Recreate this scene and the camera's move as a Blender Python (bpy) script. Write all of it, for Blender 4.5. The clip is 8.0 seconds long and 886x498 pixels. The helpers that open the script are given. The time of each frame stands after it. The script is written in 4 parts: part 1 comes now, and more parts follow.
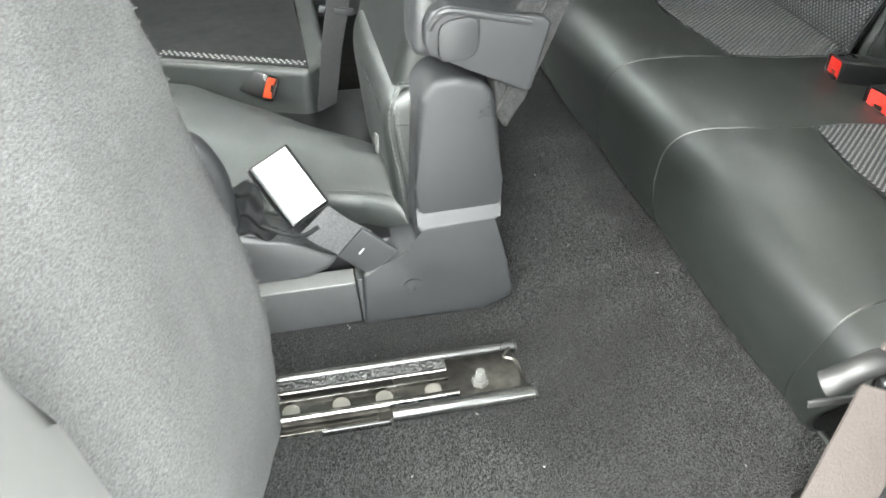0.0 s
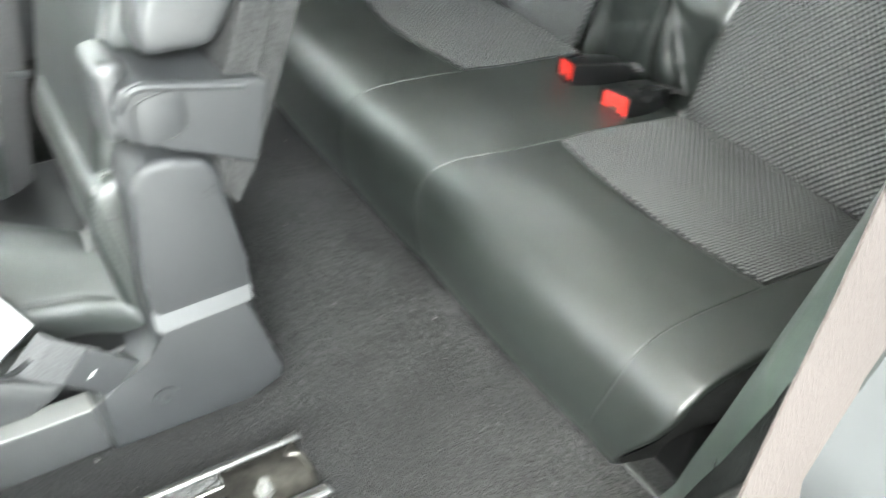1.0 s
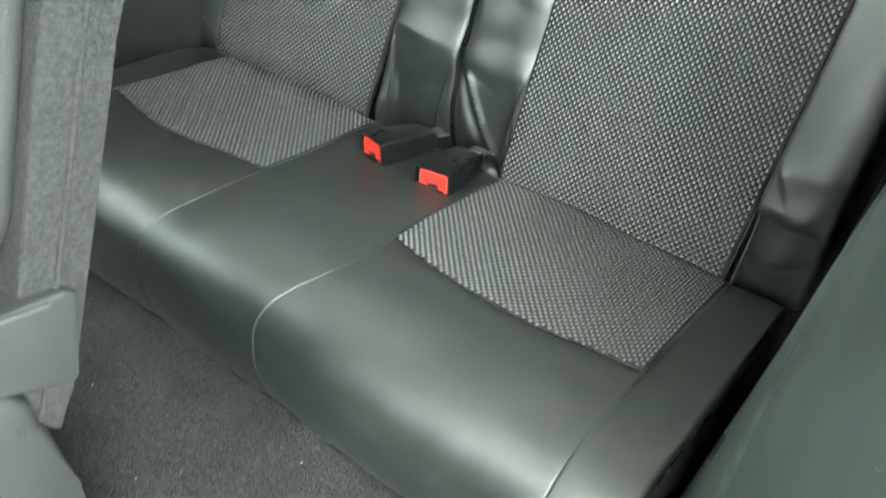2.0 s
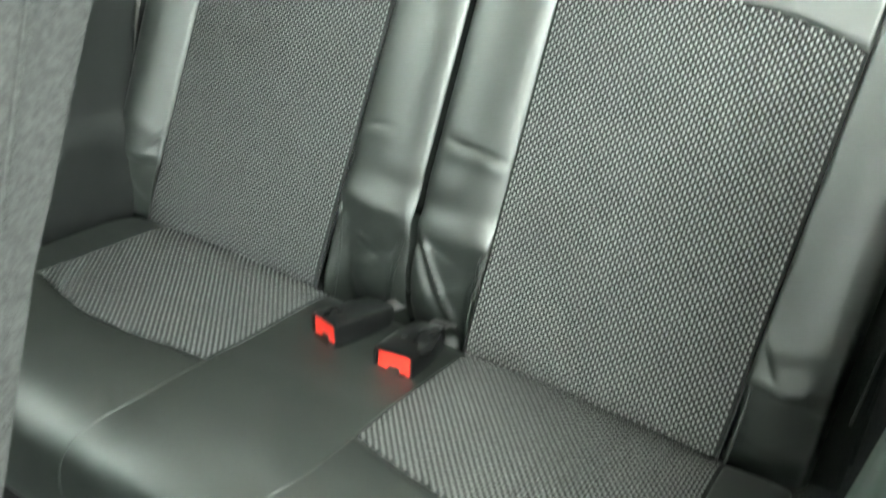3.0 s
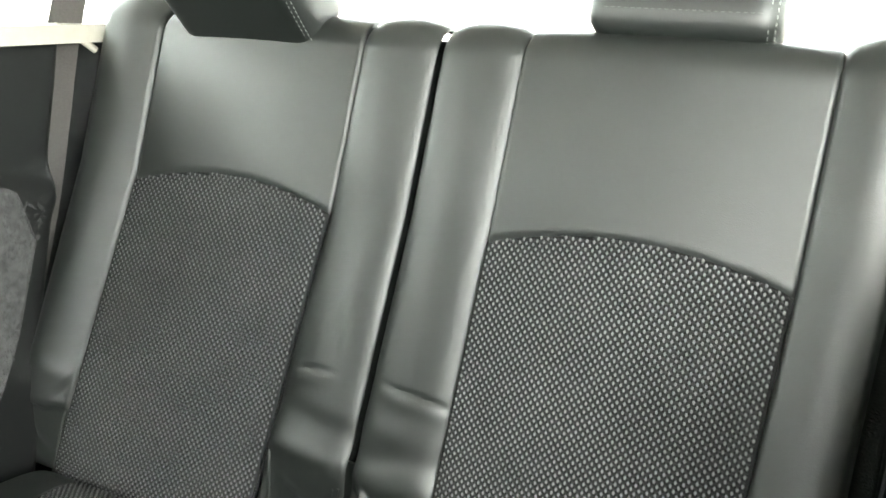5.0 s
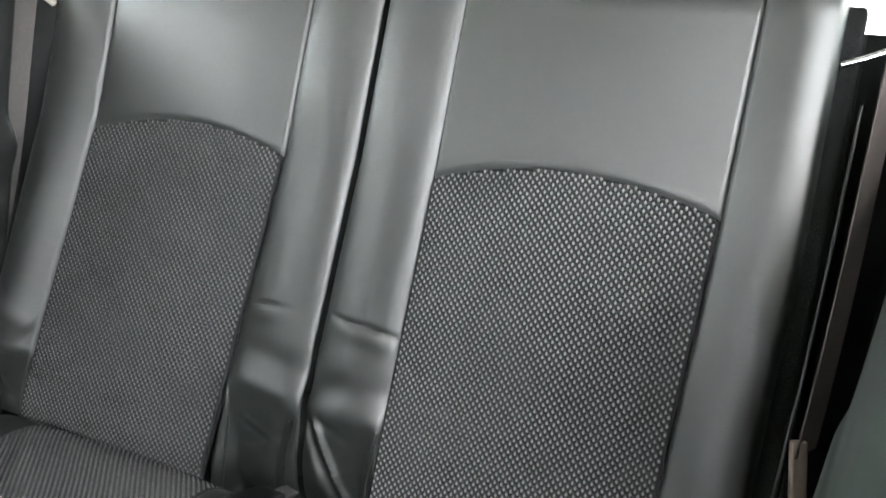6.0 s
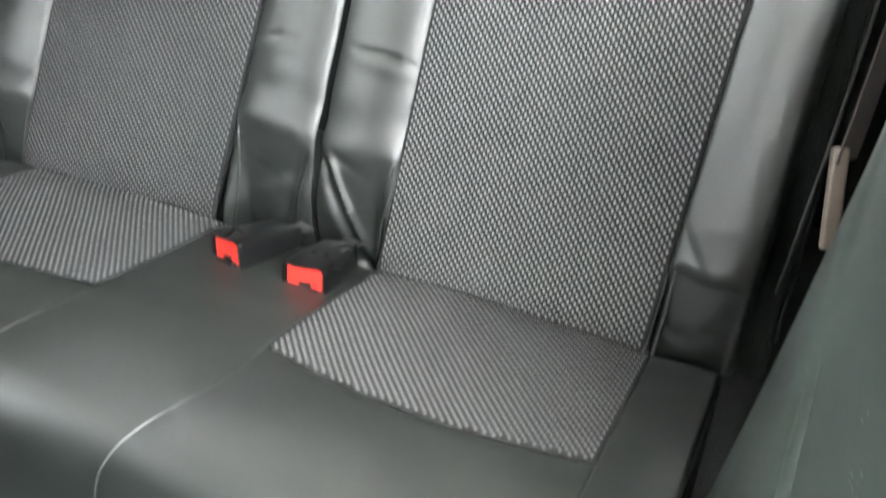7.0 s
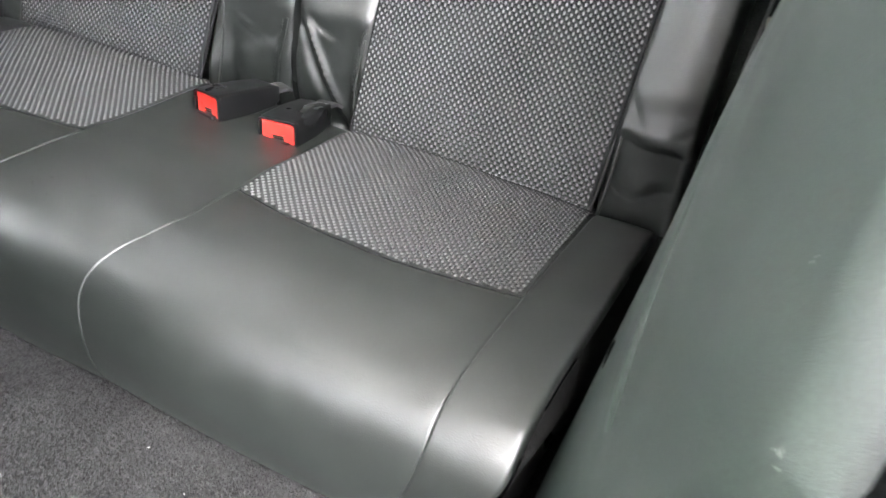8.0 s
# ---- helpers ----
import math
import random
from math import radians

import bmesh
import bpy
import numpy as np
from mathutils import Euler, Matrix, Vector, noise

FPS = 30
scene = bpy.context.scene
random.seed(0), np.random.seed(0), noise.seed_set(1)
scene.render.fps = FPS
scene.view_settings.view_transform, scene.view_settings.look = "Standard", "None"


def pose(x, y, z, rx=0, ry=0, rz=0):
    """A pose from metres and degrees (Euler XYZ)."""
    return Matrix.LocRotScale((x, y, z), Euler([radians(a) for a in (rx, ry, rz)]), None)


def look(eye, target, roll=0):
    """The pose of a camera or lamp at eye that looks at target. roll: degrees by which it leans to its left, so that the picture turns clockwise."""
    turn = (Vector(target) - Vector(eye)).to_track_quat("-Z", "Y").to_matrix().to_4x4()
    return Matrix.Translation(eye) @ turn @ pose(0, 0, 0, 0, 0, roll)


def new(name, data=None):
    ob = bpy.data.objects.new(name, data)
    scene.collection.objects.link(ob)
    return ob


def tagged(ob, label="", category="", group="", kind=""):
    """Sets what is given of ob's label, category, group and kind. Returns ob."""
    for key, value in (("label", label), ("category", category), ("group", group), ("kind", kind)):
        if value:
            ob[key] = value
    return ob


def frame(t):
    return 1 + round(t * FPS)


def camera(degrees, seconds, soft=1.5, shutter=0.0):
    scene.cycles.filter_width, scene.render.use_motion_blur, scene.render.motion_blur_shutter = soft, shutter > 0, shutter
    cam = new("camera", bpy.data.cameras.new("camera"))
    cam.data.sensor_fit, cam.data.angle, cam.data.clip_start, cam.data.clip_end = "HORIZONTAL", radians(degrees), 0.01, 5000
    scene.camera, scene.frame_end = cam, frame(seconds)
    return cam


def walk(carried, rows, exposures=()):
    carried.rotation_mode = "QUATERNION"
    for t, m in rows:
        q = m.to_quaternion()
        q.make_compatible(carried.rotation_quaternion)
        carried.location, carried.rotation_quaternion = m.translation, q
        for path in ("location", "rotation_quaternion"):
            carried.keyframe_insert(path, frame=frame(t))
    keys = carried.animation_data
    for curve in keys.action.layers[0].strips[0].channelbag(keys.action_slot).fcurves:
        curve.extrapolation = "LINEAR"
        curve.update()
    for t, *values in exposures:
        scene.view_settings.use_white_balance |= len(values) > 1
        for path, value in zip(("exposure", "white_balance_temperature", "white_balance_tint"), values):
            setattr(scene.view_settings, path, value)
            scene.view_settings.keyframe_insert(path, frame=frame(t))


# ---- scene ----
cam = camera(56.1, 8.0, 1.6, 0.5)
PATH = [
    (0, (-0.435, -0.892, 0.757), (-0.075, 0.666, -0.445), 0.8),
    (0.3, (-0.417, -0.859, 0.755), (-0.044, 0.7, -0.441), -0.1),
    (0.5, (-0.397, -0.822, 0.752), (-0.012, 0.719, -0.464), -1.7),
    (0.7, (-0.385, -0.813, 0.739), (0.187, 0.679, -0.463), -0.3),
    (0.8, (-0.379, -0.808, 0.739), (0.288, 0.652, -0.454), 0.2),
    (1, (-0.373, -0.767, 0.767), (0.484, 0.567, -0.452), 2.1),
    (1.2, (-0.374, -0.733, 0.776), (0.632, 0.498, -0.435), 3.0),
    (1.5, (-0.356, -0.679, 0.807), (0.78, 0.417, -0.42), 3.5),
    (1.7, (-0.348, -0.646, 0.83), (0.837, 0.371, -0.419), 3.2),
    (2.8, (-0.307, -0.511, 0.83), (1.137, 0.397, -0.215), 3.1),
    (3, (-0.277, -0.51, 0.841), (1.197, 0.422, -0.138), 2.5),
    (3.5, (-0.222, -0.498, 0.854), (1.324, 0.428, -0.013), 2.3),
    (4, (-0.218, -0.467, 0.863), (1.403, 0.429, 0.108), 2.4),
    (4.5, (-0.215, -0.461, 0.913), (1.446, 0.435, 0.25), 2.1),
    (4.7, (-0.222, -0.457, 0.918), (1.458, 0.428, 0.289), 2.1),
    (5.8, (-0.278, -0.499, 0.851), (1.479, 0.281, 0.3), 2.3),
    (6, (-0.267, -0.518, 0.861), (1.453, 0.29, 0.237), 2.1),
    (6.2, (-0.274, -0.494, 0.832), (1.463, 0.277, 0.182), 2.1),
    (6.5, (-0.281, -0.504, 0.758), (1.433, 0.295, 0.107), 2.3),
    (6.8, (-0.284, -0.501, 0.738), (1.358, 0.257, -0.116), 3.5),
    (7, (-0.293, -0.505, 0.721), (1.31, 0.217, -0.232), 3.6),
    (7.2, (-0.298, -0.517, 0.715), (1.264, 0.195, -0.311), 3.5),
    (7.5, (-0.314, -0.532, 0.689), (1.219, 0.163, -0.392), 3.9),
    (7.7, (-0.314, -0.562, 0.686), (1.187, 0.147, -0.428), 4.3),
    (8, (-0.337, -0.594, 0.72), (1.141, 0.091, -0.44), 5.5),
]
LIGHT = [(0, 6.24, 6600, 3), (0.5, 6.47, 6550, 2), (1, 6.62, 6500, 1), (1.5, 6.56, 6400, -4), (3, 6.52, 6600, -10), (3.5, 6.42, 6850, -9), (4, 6.22, 6850, -6), (4.5, 5.98, 6950, -4), (6, 5.72, 6450, 8), (6.5, 6.22, 6540, 6), (7, 6.66, 6500, 7), (7.5, 6.82, 6480, 8), (8, 6.86, 6520, 12)]
walk(cam, [(t, look(eye, target, roll)) for t, eye, target, roll in PATH], LIGHT)

# ---- light ----
world = bpy.data.worlds.new("world")
scene.world = world
world.use_nodes = True
wn = world.node_tree
sky = wn.nodes.new("ShaderNodeTexSky")
sky.sky_type, sky.sun_disc = "NISHITA", False
sky.sun_elevation, sky.sun_rotation = radians(60), radians(246)
sky.air_density, sky.dust_density = 1.0, 3.0
wn.nodes["Background"].inputs["Strength"].default_value = 0.15
grey = wn.nodes.new("ShaderNodeHueSaturation")
grey.inputs["Saturation"].default_value = 0.16
wn.links.new(sky.outputs["Color"], grey.inputs["Color"])
wn.links.new(grey.outputs["Color"], wn.nodes["Background"].inputs["Color"])
sun = new("sun", bpy.data.lights.new("sun", "SUN"))
sun.data.energy, sun.data.angle, sun.data.color = 0.5, radians(60), (1.0, 0.97, 0.93)
sun.matrix_world = look((-2.74, -1.22, 5.2), (0, 0, 0))


# ---- materials ----
def material(name, colour, rough=0.6, metal=0.0, scale=60.0, vary=0.15, bump=0.0, bump_scale=300.0, stain=0.1, coat=0.0, voronoi=False, rough_vary=0.1, spec=0.5):
    """A surface with colour varied at two scales, uneven gloss and a fine relief."""
    m = bpy.data.materials.new(name)
    m.use_nodes = True
    t = m.node_tree
    n, link = t.nodes, t.links.new
    b = n["Principled BSDF"]
    b.inputs["Metallic"].default_value = metal
    b.inputs["Coat Weight"].default_value = coat
    b.inputs["Specular IOR Level"].default_value = spec
    co = n.new("ShaderNodeTexCoord")
    fine, wide = n.new("ShaderNodeTexNoise"), n.new("ShaderNodeTexNoise")
    fine.inputs["Scale"].default_value, fine.inputs["Detail"].default_value = scale, 6
    wide.inputs["Scale"].default_value, wide.inputs["Detail"].default_value = 7.0, 4
    for node in (fine, wide):
        link(co.outputs["Object"], node.inputs["Vector"])
    def scaled(node, amount):
        r = n.new("ShaderNodeMapRange")
        r.inputs["From Min"].default_value, r.inputs["From Max"].default_value = 0.3, 0.7
        r.inputs["To Min"].default_value, r.inputs["To Max"].default_value = 1 - amount, 1 + amount
        link(node.outputs["Fac"], r.inputs["Value"])
        return r.outputs["Result"]
    mul = n.new("ShaderNodeMath")
    mul.operation = "MULTIPLY"
    link(scaled(fine, vary), mul.inputs[0])
    link(scaled(wide, stain), mul.inputs[1])
    mix = n.new("ShaderNodeVectorMath")
    mix.operation = "SCALE"
    mix.inputs[0].default_value = colour
    link(mul.outputs[0], mix.inputs["Scale"])
    link(mix.outputs[0], b.inputs["Base Color"])
    rr = n.new("ShaderNodeMapRange")
    rr.inputs["From Min"].default_value, rr.inputs["From Max"].default_value = 0.3, 0.7
    rr.inputs["To Min"].default_value, rr.inputs["To Max"].default_value = rough - rough_vary, min(1, rough + rough_vary)
    link(wide.outputs["Fac"], rr.inputs["Value"])
    link(rr.outputs["Result"], b.inputs["Roughness"])
    if bump:
        bn = n.new("ShaderNodeBump")
        bn.inputs["Strength"].default_value, bn.inputs["Distance"].default_value = 1.0, bump
        if voronoi:
            rel = n.new("ShaderNodeTexVoronoi")
            rel.inputs["Scale"].default_value = bump_scale
            link(co.outputs["Object"], rel.inputs["Vector"])
            link(rel.outputs["Distance"], bn.inputs["Height"])
        else:
            rel = n.new("ShaderNodeTexNoise")
            rel.inputs["Scale"].default_value, rel.inputs["Detail"].default_value = bump_scale, 4
            link(co.outputs["Object"], rel.inputs["Vector"])
            link(rel.outputs["Fac"], bn.inputs["Height"])
        link(bn.outputs["Normal"], b.inputs["Normal"])
    return m


leather = material("black_leather", (0.0032, 0.0047, 0.0039), 0.48, spec=0.73, bump=0.00011, bump_scale=900, voronoi=True, vary=0.08, rough_vary=0.03)
# The same leather, duller and coloured paler for the second-row cushions.
leather_dull = material("pale_dull_leather", (0.0110, 0.0128, 0.0118), 0.52, spec=0.6, bump=0.00025, bump_scale=900, voronoi=True, vary=0.1)
leather_grey = material("grey_leather", (0.01276, 0.01324, 0.01392), 0.45, spec=0.6, bump=0.00025, bump_scale=900, voronoi=True, vary=0.08)
cloth = material("dark_cloth", (0.0085, 0.0088, 0.0090), 0.85, spec=0.15, bump=0.0006, bump_scale=500, vary=0.3)
thread_white = material("white_thread", (0.34, 0.34, 0.33), 0.5, vary=0.1)
thread_pale = material("pale_thread", (0.16, 0.16, 0.155), 0.5, vary=0.1)
mesh_cloth = material("raised_mesh", (0.0155, 0.0158, 0.0160), 0.8, spec=0.2, bump=0.0004, bump_scale=700, vary=0.2)
thread = material("weave_thread", (0.078, 0.079, 0.079), 0.36, vary=0.1, scale=200, rough_vary=0.02, spec=0.7)
carpet = material("black_carpet", (0.015, 0.0148, 0.015), 0.95, spec=0.08, bump=0.006, bump_scale=480, vary=0.95, scale=430, stain=0.25)
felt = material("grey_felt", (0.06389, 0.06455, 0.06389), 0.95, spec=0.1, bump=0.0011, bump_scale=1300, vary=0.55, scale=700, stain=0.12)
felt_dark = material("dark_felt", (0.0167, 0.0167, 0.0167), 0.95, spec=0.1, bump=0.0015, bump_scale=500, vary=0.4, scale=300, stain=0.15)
plastic = material("dark_plastic", (0.01233, 0.01284, 0.01381), 0.5, spec=0.4, bump=0.0002, bump_scale=1200, vary=0.06)
plastic_sill = material("grey_sill_plastic", (0.020, 0.0205, 0.021), 0.5, spec=0.4, bump=0.0002, bump_scale=1200, vary=0.06)
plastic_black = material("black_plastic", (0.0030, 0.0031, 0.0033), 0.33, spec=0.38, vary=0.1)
plastic_trim = material("green_grey_plastic", (0.0195, 0.0275, 0.0228), 0.37, spec=0.9, bump=0.0002, bump_scale=900, vary=0.28, scale=420, stain=0.25)
trim_dark = material("black_trim", (0.0062, 0.0068, 0.0066), 0.5, spec=0.3, bump=0.0002, bump_scale=1500, vary=0.08, stain=0.15)
paint_post = material("grey_blue_paint", (0.012, 0.0128, 0.0134), 0.4, spec=0.5, vary=0.04)
flock = material("black_flock", (0.006, 0.0066, 0.0064), 0.95, spec=0.05, bump=0.0015, bump_scale=500, vary=0.4, scale=300)
felt_side = material("felt_side", (0.011, 0.0115, 0.0115), 0.95, spec=0.05, bump=0.002, bump_scale=420, vary=0.5, scale=260)
zinc = material("pale_zinc", (0.075, 0.075, 0.072), 0.38, vary=0.15)
tongue_steel = material("dull_tongue_steel", (0.0085, 0.0085, 0.0085), 0.5, metal=0.6, vary=0.2)
shell_pale = material("pale_seat_shell", (0.065, 0.065, 0.063), 0.5, vary=0.05)
grease = material("old_black_grease", (0.004, 0.004, 0.0038), 0.2, spec=0.35, bump=0.003, bump_scale=260, vary=0.3, rough_vary=0.05)
rail_black = material("black_painted_rail", (0.010, 0.010, 0.0095), 0.24, vary=0.4, scale=80, stain=0.4, spec=0.6)
webbing_gap = material("grey_pink_webbing", (0.045, 0.03825, 0.036), 0.7, spec=0.2, bump=0.0006, bump_scale=700, vary=0.15, scale=400)
beige_gap = material("cream_plastic", (0.105, 0.084, 0.068), 0.5, vary=0.1)
webbing_grey = material("pale_grey_webbing", (0.042, 0.042, 0.043), 0.7, spec=0.2, bump=0.0010, bump_scale=420, vary=0.35, scale=420)
beige = material("beige_trim", (0.352, 0.3328, 0.288), 0.6, vary=0.05)
lining = material("roof_lining", (0.62, 0.61, 0.58), 0.9, vary=0.08)
red = material("red_plastic", (0.45, 0.021, 0.015), 0.35, vary=0.05)
orange = material("orange_plastic", (0.45, 0.054, 0.018), 0.4, vary=0.05)
steel = material("greased_steel", (0.15, 0.146, 0.138), 0.22, metal=1.0, vary=0.5, scale=90, stain=0.45, rough_vary=0.14)
steel_dark = material("oiled_dark_steel", (0.06, 0.057, 0.051), 0.32, metal=0.9, vary=0.4, scale=70, stain=0.4)
chrome = material("chrome", (0.372, 0.372, 0.372), 0.15, metal=1.0, vary=0.05)
webbing_pink = material("pinkish_grey_webbing", (0.01589, 0.01309, 0.01215), 0.7, spec=0.2, bump=0.0006, bump_scale=700, vary=0.15, scale=400)
webbing = material("grey_webbing", (0.02552, 0.02504, 0.02552), 0.75, spec=0.2, bump=0.0006, bump_scale=700, vary=0.2, scale=400)
white = material("white_label", (0.31, 0.31, 0.305), 0.45, vary=0.03)
piping_highlight = material("highlight_piping", (0.030, 0.031, 0.030), 0.6, vary=0.1)
stitch = material("pale_stitching", (0.06496, 0.06699, 0.06496), 0.7, vary=0.1)
lint_white = material("white_lint", (0.2842, 0.2842, 0.2761), 0.8)
glass = bpy.data.materials.new("window_glass")
glass.use_nodes = True
gb = glass.node_tree.nodes["Principled BSDF"]
gb.inputs["Transmission Weight"].default_value, gb.inputs["Roughness"].default_value, gb.inputs["IOR"].default_value = 1.0, 0.0, 1.45

light_tint = glass.copy()
light_tint.name = "lightly_tinted_glass"
light_tint.node_tree.nodes["Principled BSDF"].inputs["Base Color"].default_value = (0.85, 0.86, 0.84, 1)
tinted = glass.copy()
tinted.name = "privacy_glass"
tinted.node_tree.nodes["Principled BSDF"].inputs["Base Color"].default_value = (0.45, 0.46, 0.44, 1)


# ---- builders ----
def finish(name, bm, mat, parent=None, label="", smooth=True):
    me = bpy.data.meshes.new(name)
    bmesh.ops.recalc_face_normals(bm, faces=bm.faces)
    bm.to_mesh(me)
    bm.free()
    me.materials.append(mat)
    if smooth:
        me.shade_smooth()
        me.set_sharp_from_angle(angle=radians(40))
    ob = new(name, me)
    if parent is not None:
        ob.parent = parent
    if label:
        ob["label"] = label
    return ob


def part(name, bm, mat, parent, label="", smooth=True):
    return finish(name, bm, mat, parent, label, smooth)


def thing(name, label, category, group=""):
    ob = new(name)
    ob.empty_display_size = 0.05
    return tagged(ob, label, category, group)


def curve(points, n):
    """n + 1 points spaced evenly along a smooth line through the given ones."""
    p = [Vector(q) for q in points]
    p = [2 * p[0] - p[1]] + p + [2 * p[-1] - p[-2]]
    fine = []
    for i in range(1, len(p) - 2):
        a, b, c, d = p[i - 1:i + 3]
        for k in range(24):
            u = k / 24
            fine.append(0.5 * (2 * b + (c - a) * u + (2 * a - 5 * b + 4 * c - d) * u * u + (3 * b - a - 3 * c + d) * u ** 3))
    fine.append(p[-2])
    run = [0.0]
    for a, b in zip(fine, fine[1:]):
        run.append(run[-1] + (b - a).length)
    out, j = [], 0
    for i in range(n + 1):
        s = run[-1] * i / n
        while j < len(run) - 2 and run[j + 1] < s:
            j += 1
        w = (s - run[j]) / max(run[j + 1] - run[j], 1e-9)
        out.append(fine[j].lerp(fine[j + 1], min(max(w, 0), 1)))
    return out


def grid(place, nu, nv, thick=0.0):
    """A sheet of quads: place(u, v) for u and v from 0 to 1. thick: metres to its underside, against its normal."""
    bm = bmesh.new()
    rows = [[bm.verts.new(place(i / nu, j / nv)) for j in range(nv + 1)] for i in range(nu + 1)]
    for i in range(nu):
        for j in range(nv):
            bm.faces.new((rows[i][j], rows[i + 1][j], rows[i + 1][j + 1], rows[i][j + 1]))
    if thick:
        bm.normal_update()
        under = [[bm.verts.new(v.co - v.normal * thick) for v in r] for r in rows]
        for i in range(nu):
            for j in range(nv):
                bm.faces.new((under[i][j], under[i][j + 1], under[i + 1][j + 1], under[i + 1][j]))
        rim = [(i, 0) for i in range(nu)] + [(nu, j) for j in range(nv)] + [(i, nv) for i in range(nu, 0, -1)] + [(0, j) for j in range(nv, 0, -1)]
        for (i, j), (k, l) in zip(rim, rim[1:] + rim[:1]):
            bm.faces.new((rows[i][j], under[i][j], under[k][l], rows[k][l]))
    return bm


def block(size, bevel=0.004, m=Matrix(), segments=3):
    bm = bmesh.new()
    bmesh.ops.create_cube(bm, size=1, matrix=Matrix.Diagonal((*size, 1)))
    if bevel:
        bmesh.ops.bevel(bm, geom=bm.edges[:], offset=bevel, segments=segments, profile=0.6, affect="EDGES")
    bmesh.ops.transform(bm, matrix=m, verts=bm.verts)
    return bm


def span(x0, x1, y0, y1, z0, z1, bevel=0.004, segments=3):
    return block((x1 - x0, y1 - y0, z1 - z0), bevel, Matrix.Translation(((x0 + x1) / 2, (y0 + y1) / 2, (z0 + z1) / 2)), segments)


def prism(outline, y0, y1, bevel=0.004, segments=3):
    """An outline of (x, z) drawn out from y0 to y1, its edges rounded."""
    bm = bmesh.new()
    a = [bm.verts.new((x, y0, z)) for x, z in outline]
    b = [bm.verts.new((x, y1, z)) for x, z in outline]
    bm.faces.new(a)
    bm.faces.new(b[::-1])
    n = len(a)
    for i in range(n):
        bm.faces.new((a[i], b[i], b[(i + 1) % n], a[(i + 1) % n]))
    if bevel:
        bmesh.ops.bevel(bm, geom=bm.edges[:], offset=bevel, segments=segments, profile=0.6, affect="EDGES", clamp_overlap=True)
    return bm


def tube(points, radius, sides=8, n=None, bm=None):
    pts = curve(points, n or 6 * (len(points) - 1)) if len(points) > 2 else [Vector(p) for p in points]
    bm = bm or bmesh.new()
    rings, up = [], Vector((0.12, 0.2, 0.97))
    for i, p in enumerate(pts):
        d = (pts[min(i + 1, len(pts) - 1)] - pts[max(i - 1, 0)]).normalized()
        a = d.cross(up)
        a = a.normalized() if a.length > 0.05 else d.orthogonal().normalized()
        b = d.cross(a)
        rings.append([bm.verts.new(p + radius * (math.cos(k * math.tau / sides) * a + math.sin(k * math.tau / sides) * b)) for k in range(sides)])
    for r, q in zip(rings, rings[1:]):
        for k in range(sides):
            bm.faces.new((r[k], r[(k + 1) % sides], q[(k + 1) % sides], q[k]))
    bm.faces.new(rings[0][::-1])
    bm.faces.new(rings[-1])
    return bm


def ribbon(points, across, width, thick=0.0013, n=24):
    """A strap along points; across: its sideways direction at its start and end."""
    pts = curve(points, n)
    a0, a1 = Vector(across[0]).normalized(), Vector(across[1]).normalized()
    def place(u, v):
        a = a0.lerp(a1, u).normalized()
        return pts[round(u * n)] + a * (v - 0.5) * width
    return grid(place, n, 6, thick)


def stitches(points, length=0.004, gap=0.003, radius=0.0005):
    """A row of small thread stitches along a line."""
    total = sum((Vector(b) - Vector(a)).length for a, b in zip(points, points[1:]))
    n = max(2, int(total / (length + gap)))
    pts = curve(points, n * 2)
    bm = bmesh.new()
    for i in range(0, 2 * n - 1, 2):
        tube([pts[i], pts[i].lerp(pts[i + 1], 1.1)], radius, 5, bm=bm)
    return bm


def gather(v):
    """Draws the lines of a sheet together towards its two side seams."""
    return v - 0.14 * math.sin(math.tau * v)


def edge_roll(v, width, r):
    """How far a padded panel sinks towards its two side seams."""
    e = min(v, 1 - v) * width
    if e >= r:
        return 0.0
    k = 1 - e / r
    return r * (1 - math.sqrt(max(0.0, 1 - k * k)))


# ---- floor and shell ----
def floor_height(x):
    k = min(max((x + 0.17) / 0.16, 0), 1)
    return 0.060 + 0.045 * k * k * (3 - 2 * k)


def floor_place(u, v):
    x, y = -2.1 + 3.3 * u, -0.80 + 1.75 * v
    return Vector((x, y, floor_height(x) + 0.003 * noise.noise(Vector((x * 5, y * 5, 0))) + 0.0015 * noise.noise(Vector((x * 18, y * 18, 3)))))


tagged(finish("floor", grid(floor_place, 220, 120, 0.03), carpet), "black cut-pile carpet over the whole van floor, a little linty", "floor", kind="structure")

# The pile where the camera passes: short blades of yarn leaning every way.
rng = np.random.default_rng(4)
N = 460000
px, py = rng.uniform(-0.62, 0.075, N), rng.uniform(-0.785, 0.45, N)
k = np.clip((px + 0.17) / 0.16, 0, 1)
base = np.stack([px, py, 0.060 + 0.045 * k * k * (3 - 2 * k) - 0.001], 1)
ang, lean, tall = rng.uniform(0, math.tau, N), rng.normal(0, 0.0016, (N, 2)), rng.uniform(0.0015, 0.0034, N)
half = np.stack([np.cos(ang), np.sin(ang), 0 * ang], 1) * rng.uniform(0.00025, 0.00055, N)[:, None]
tip = base + np.concatenate([lean, tall[:, None]], 1)
pile = bpy.data.meshes.new("carpet_pile")
pile.from_pydata(np.stack([base - half, base + half, tip], 1).reshape(-1, 3).tolist(), [], np.arange(3 * N).reshape(-1, 3).tolist())
yarn = bpy.data.materials.new("carpet_yarn")
yarn.use_nodes = True
yb, yn = yarn.node_tree.nodes["Principled BSDF"], yarn.node_tree.nodes
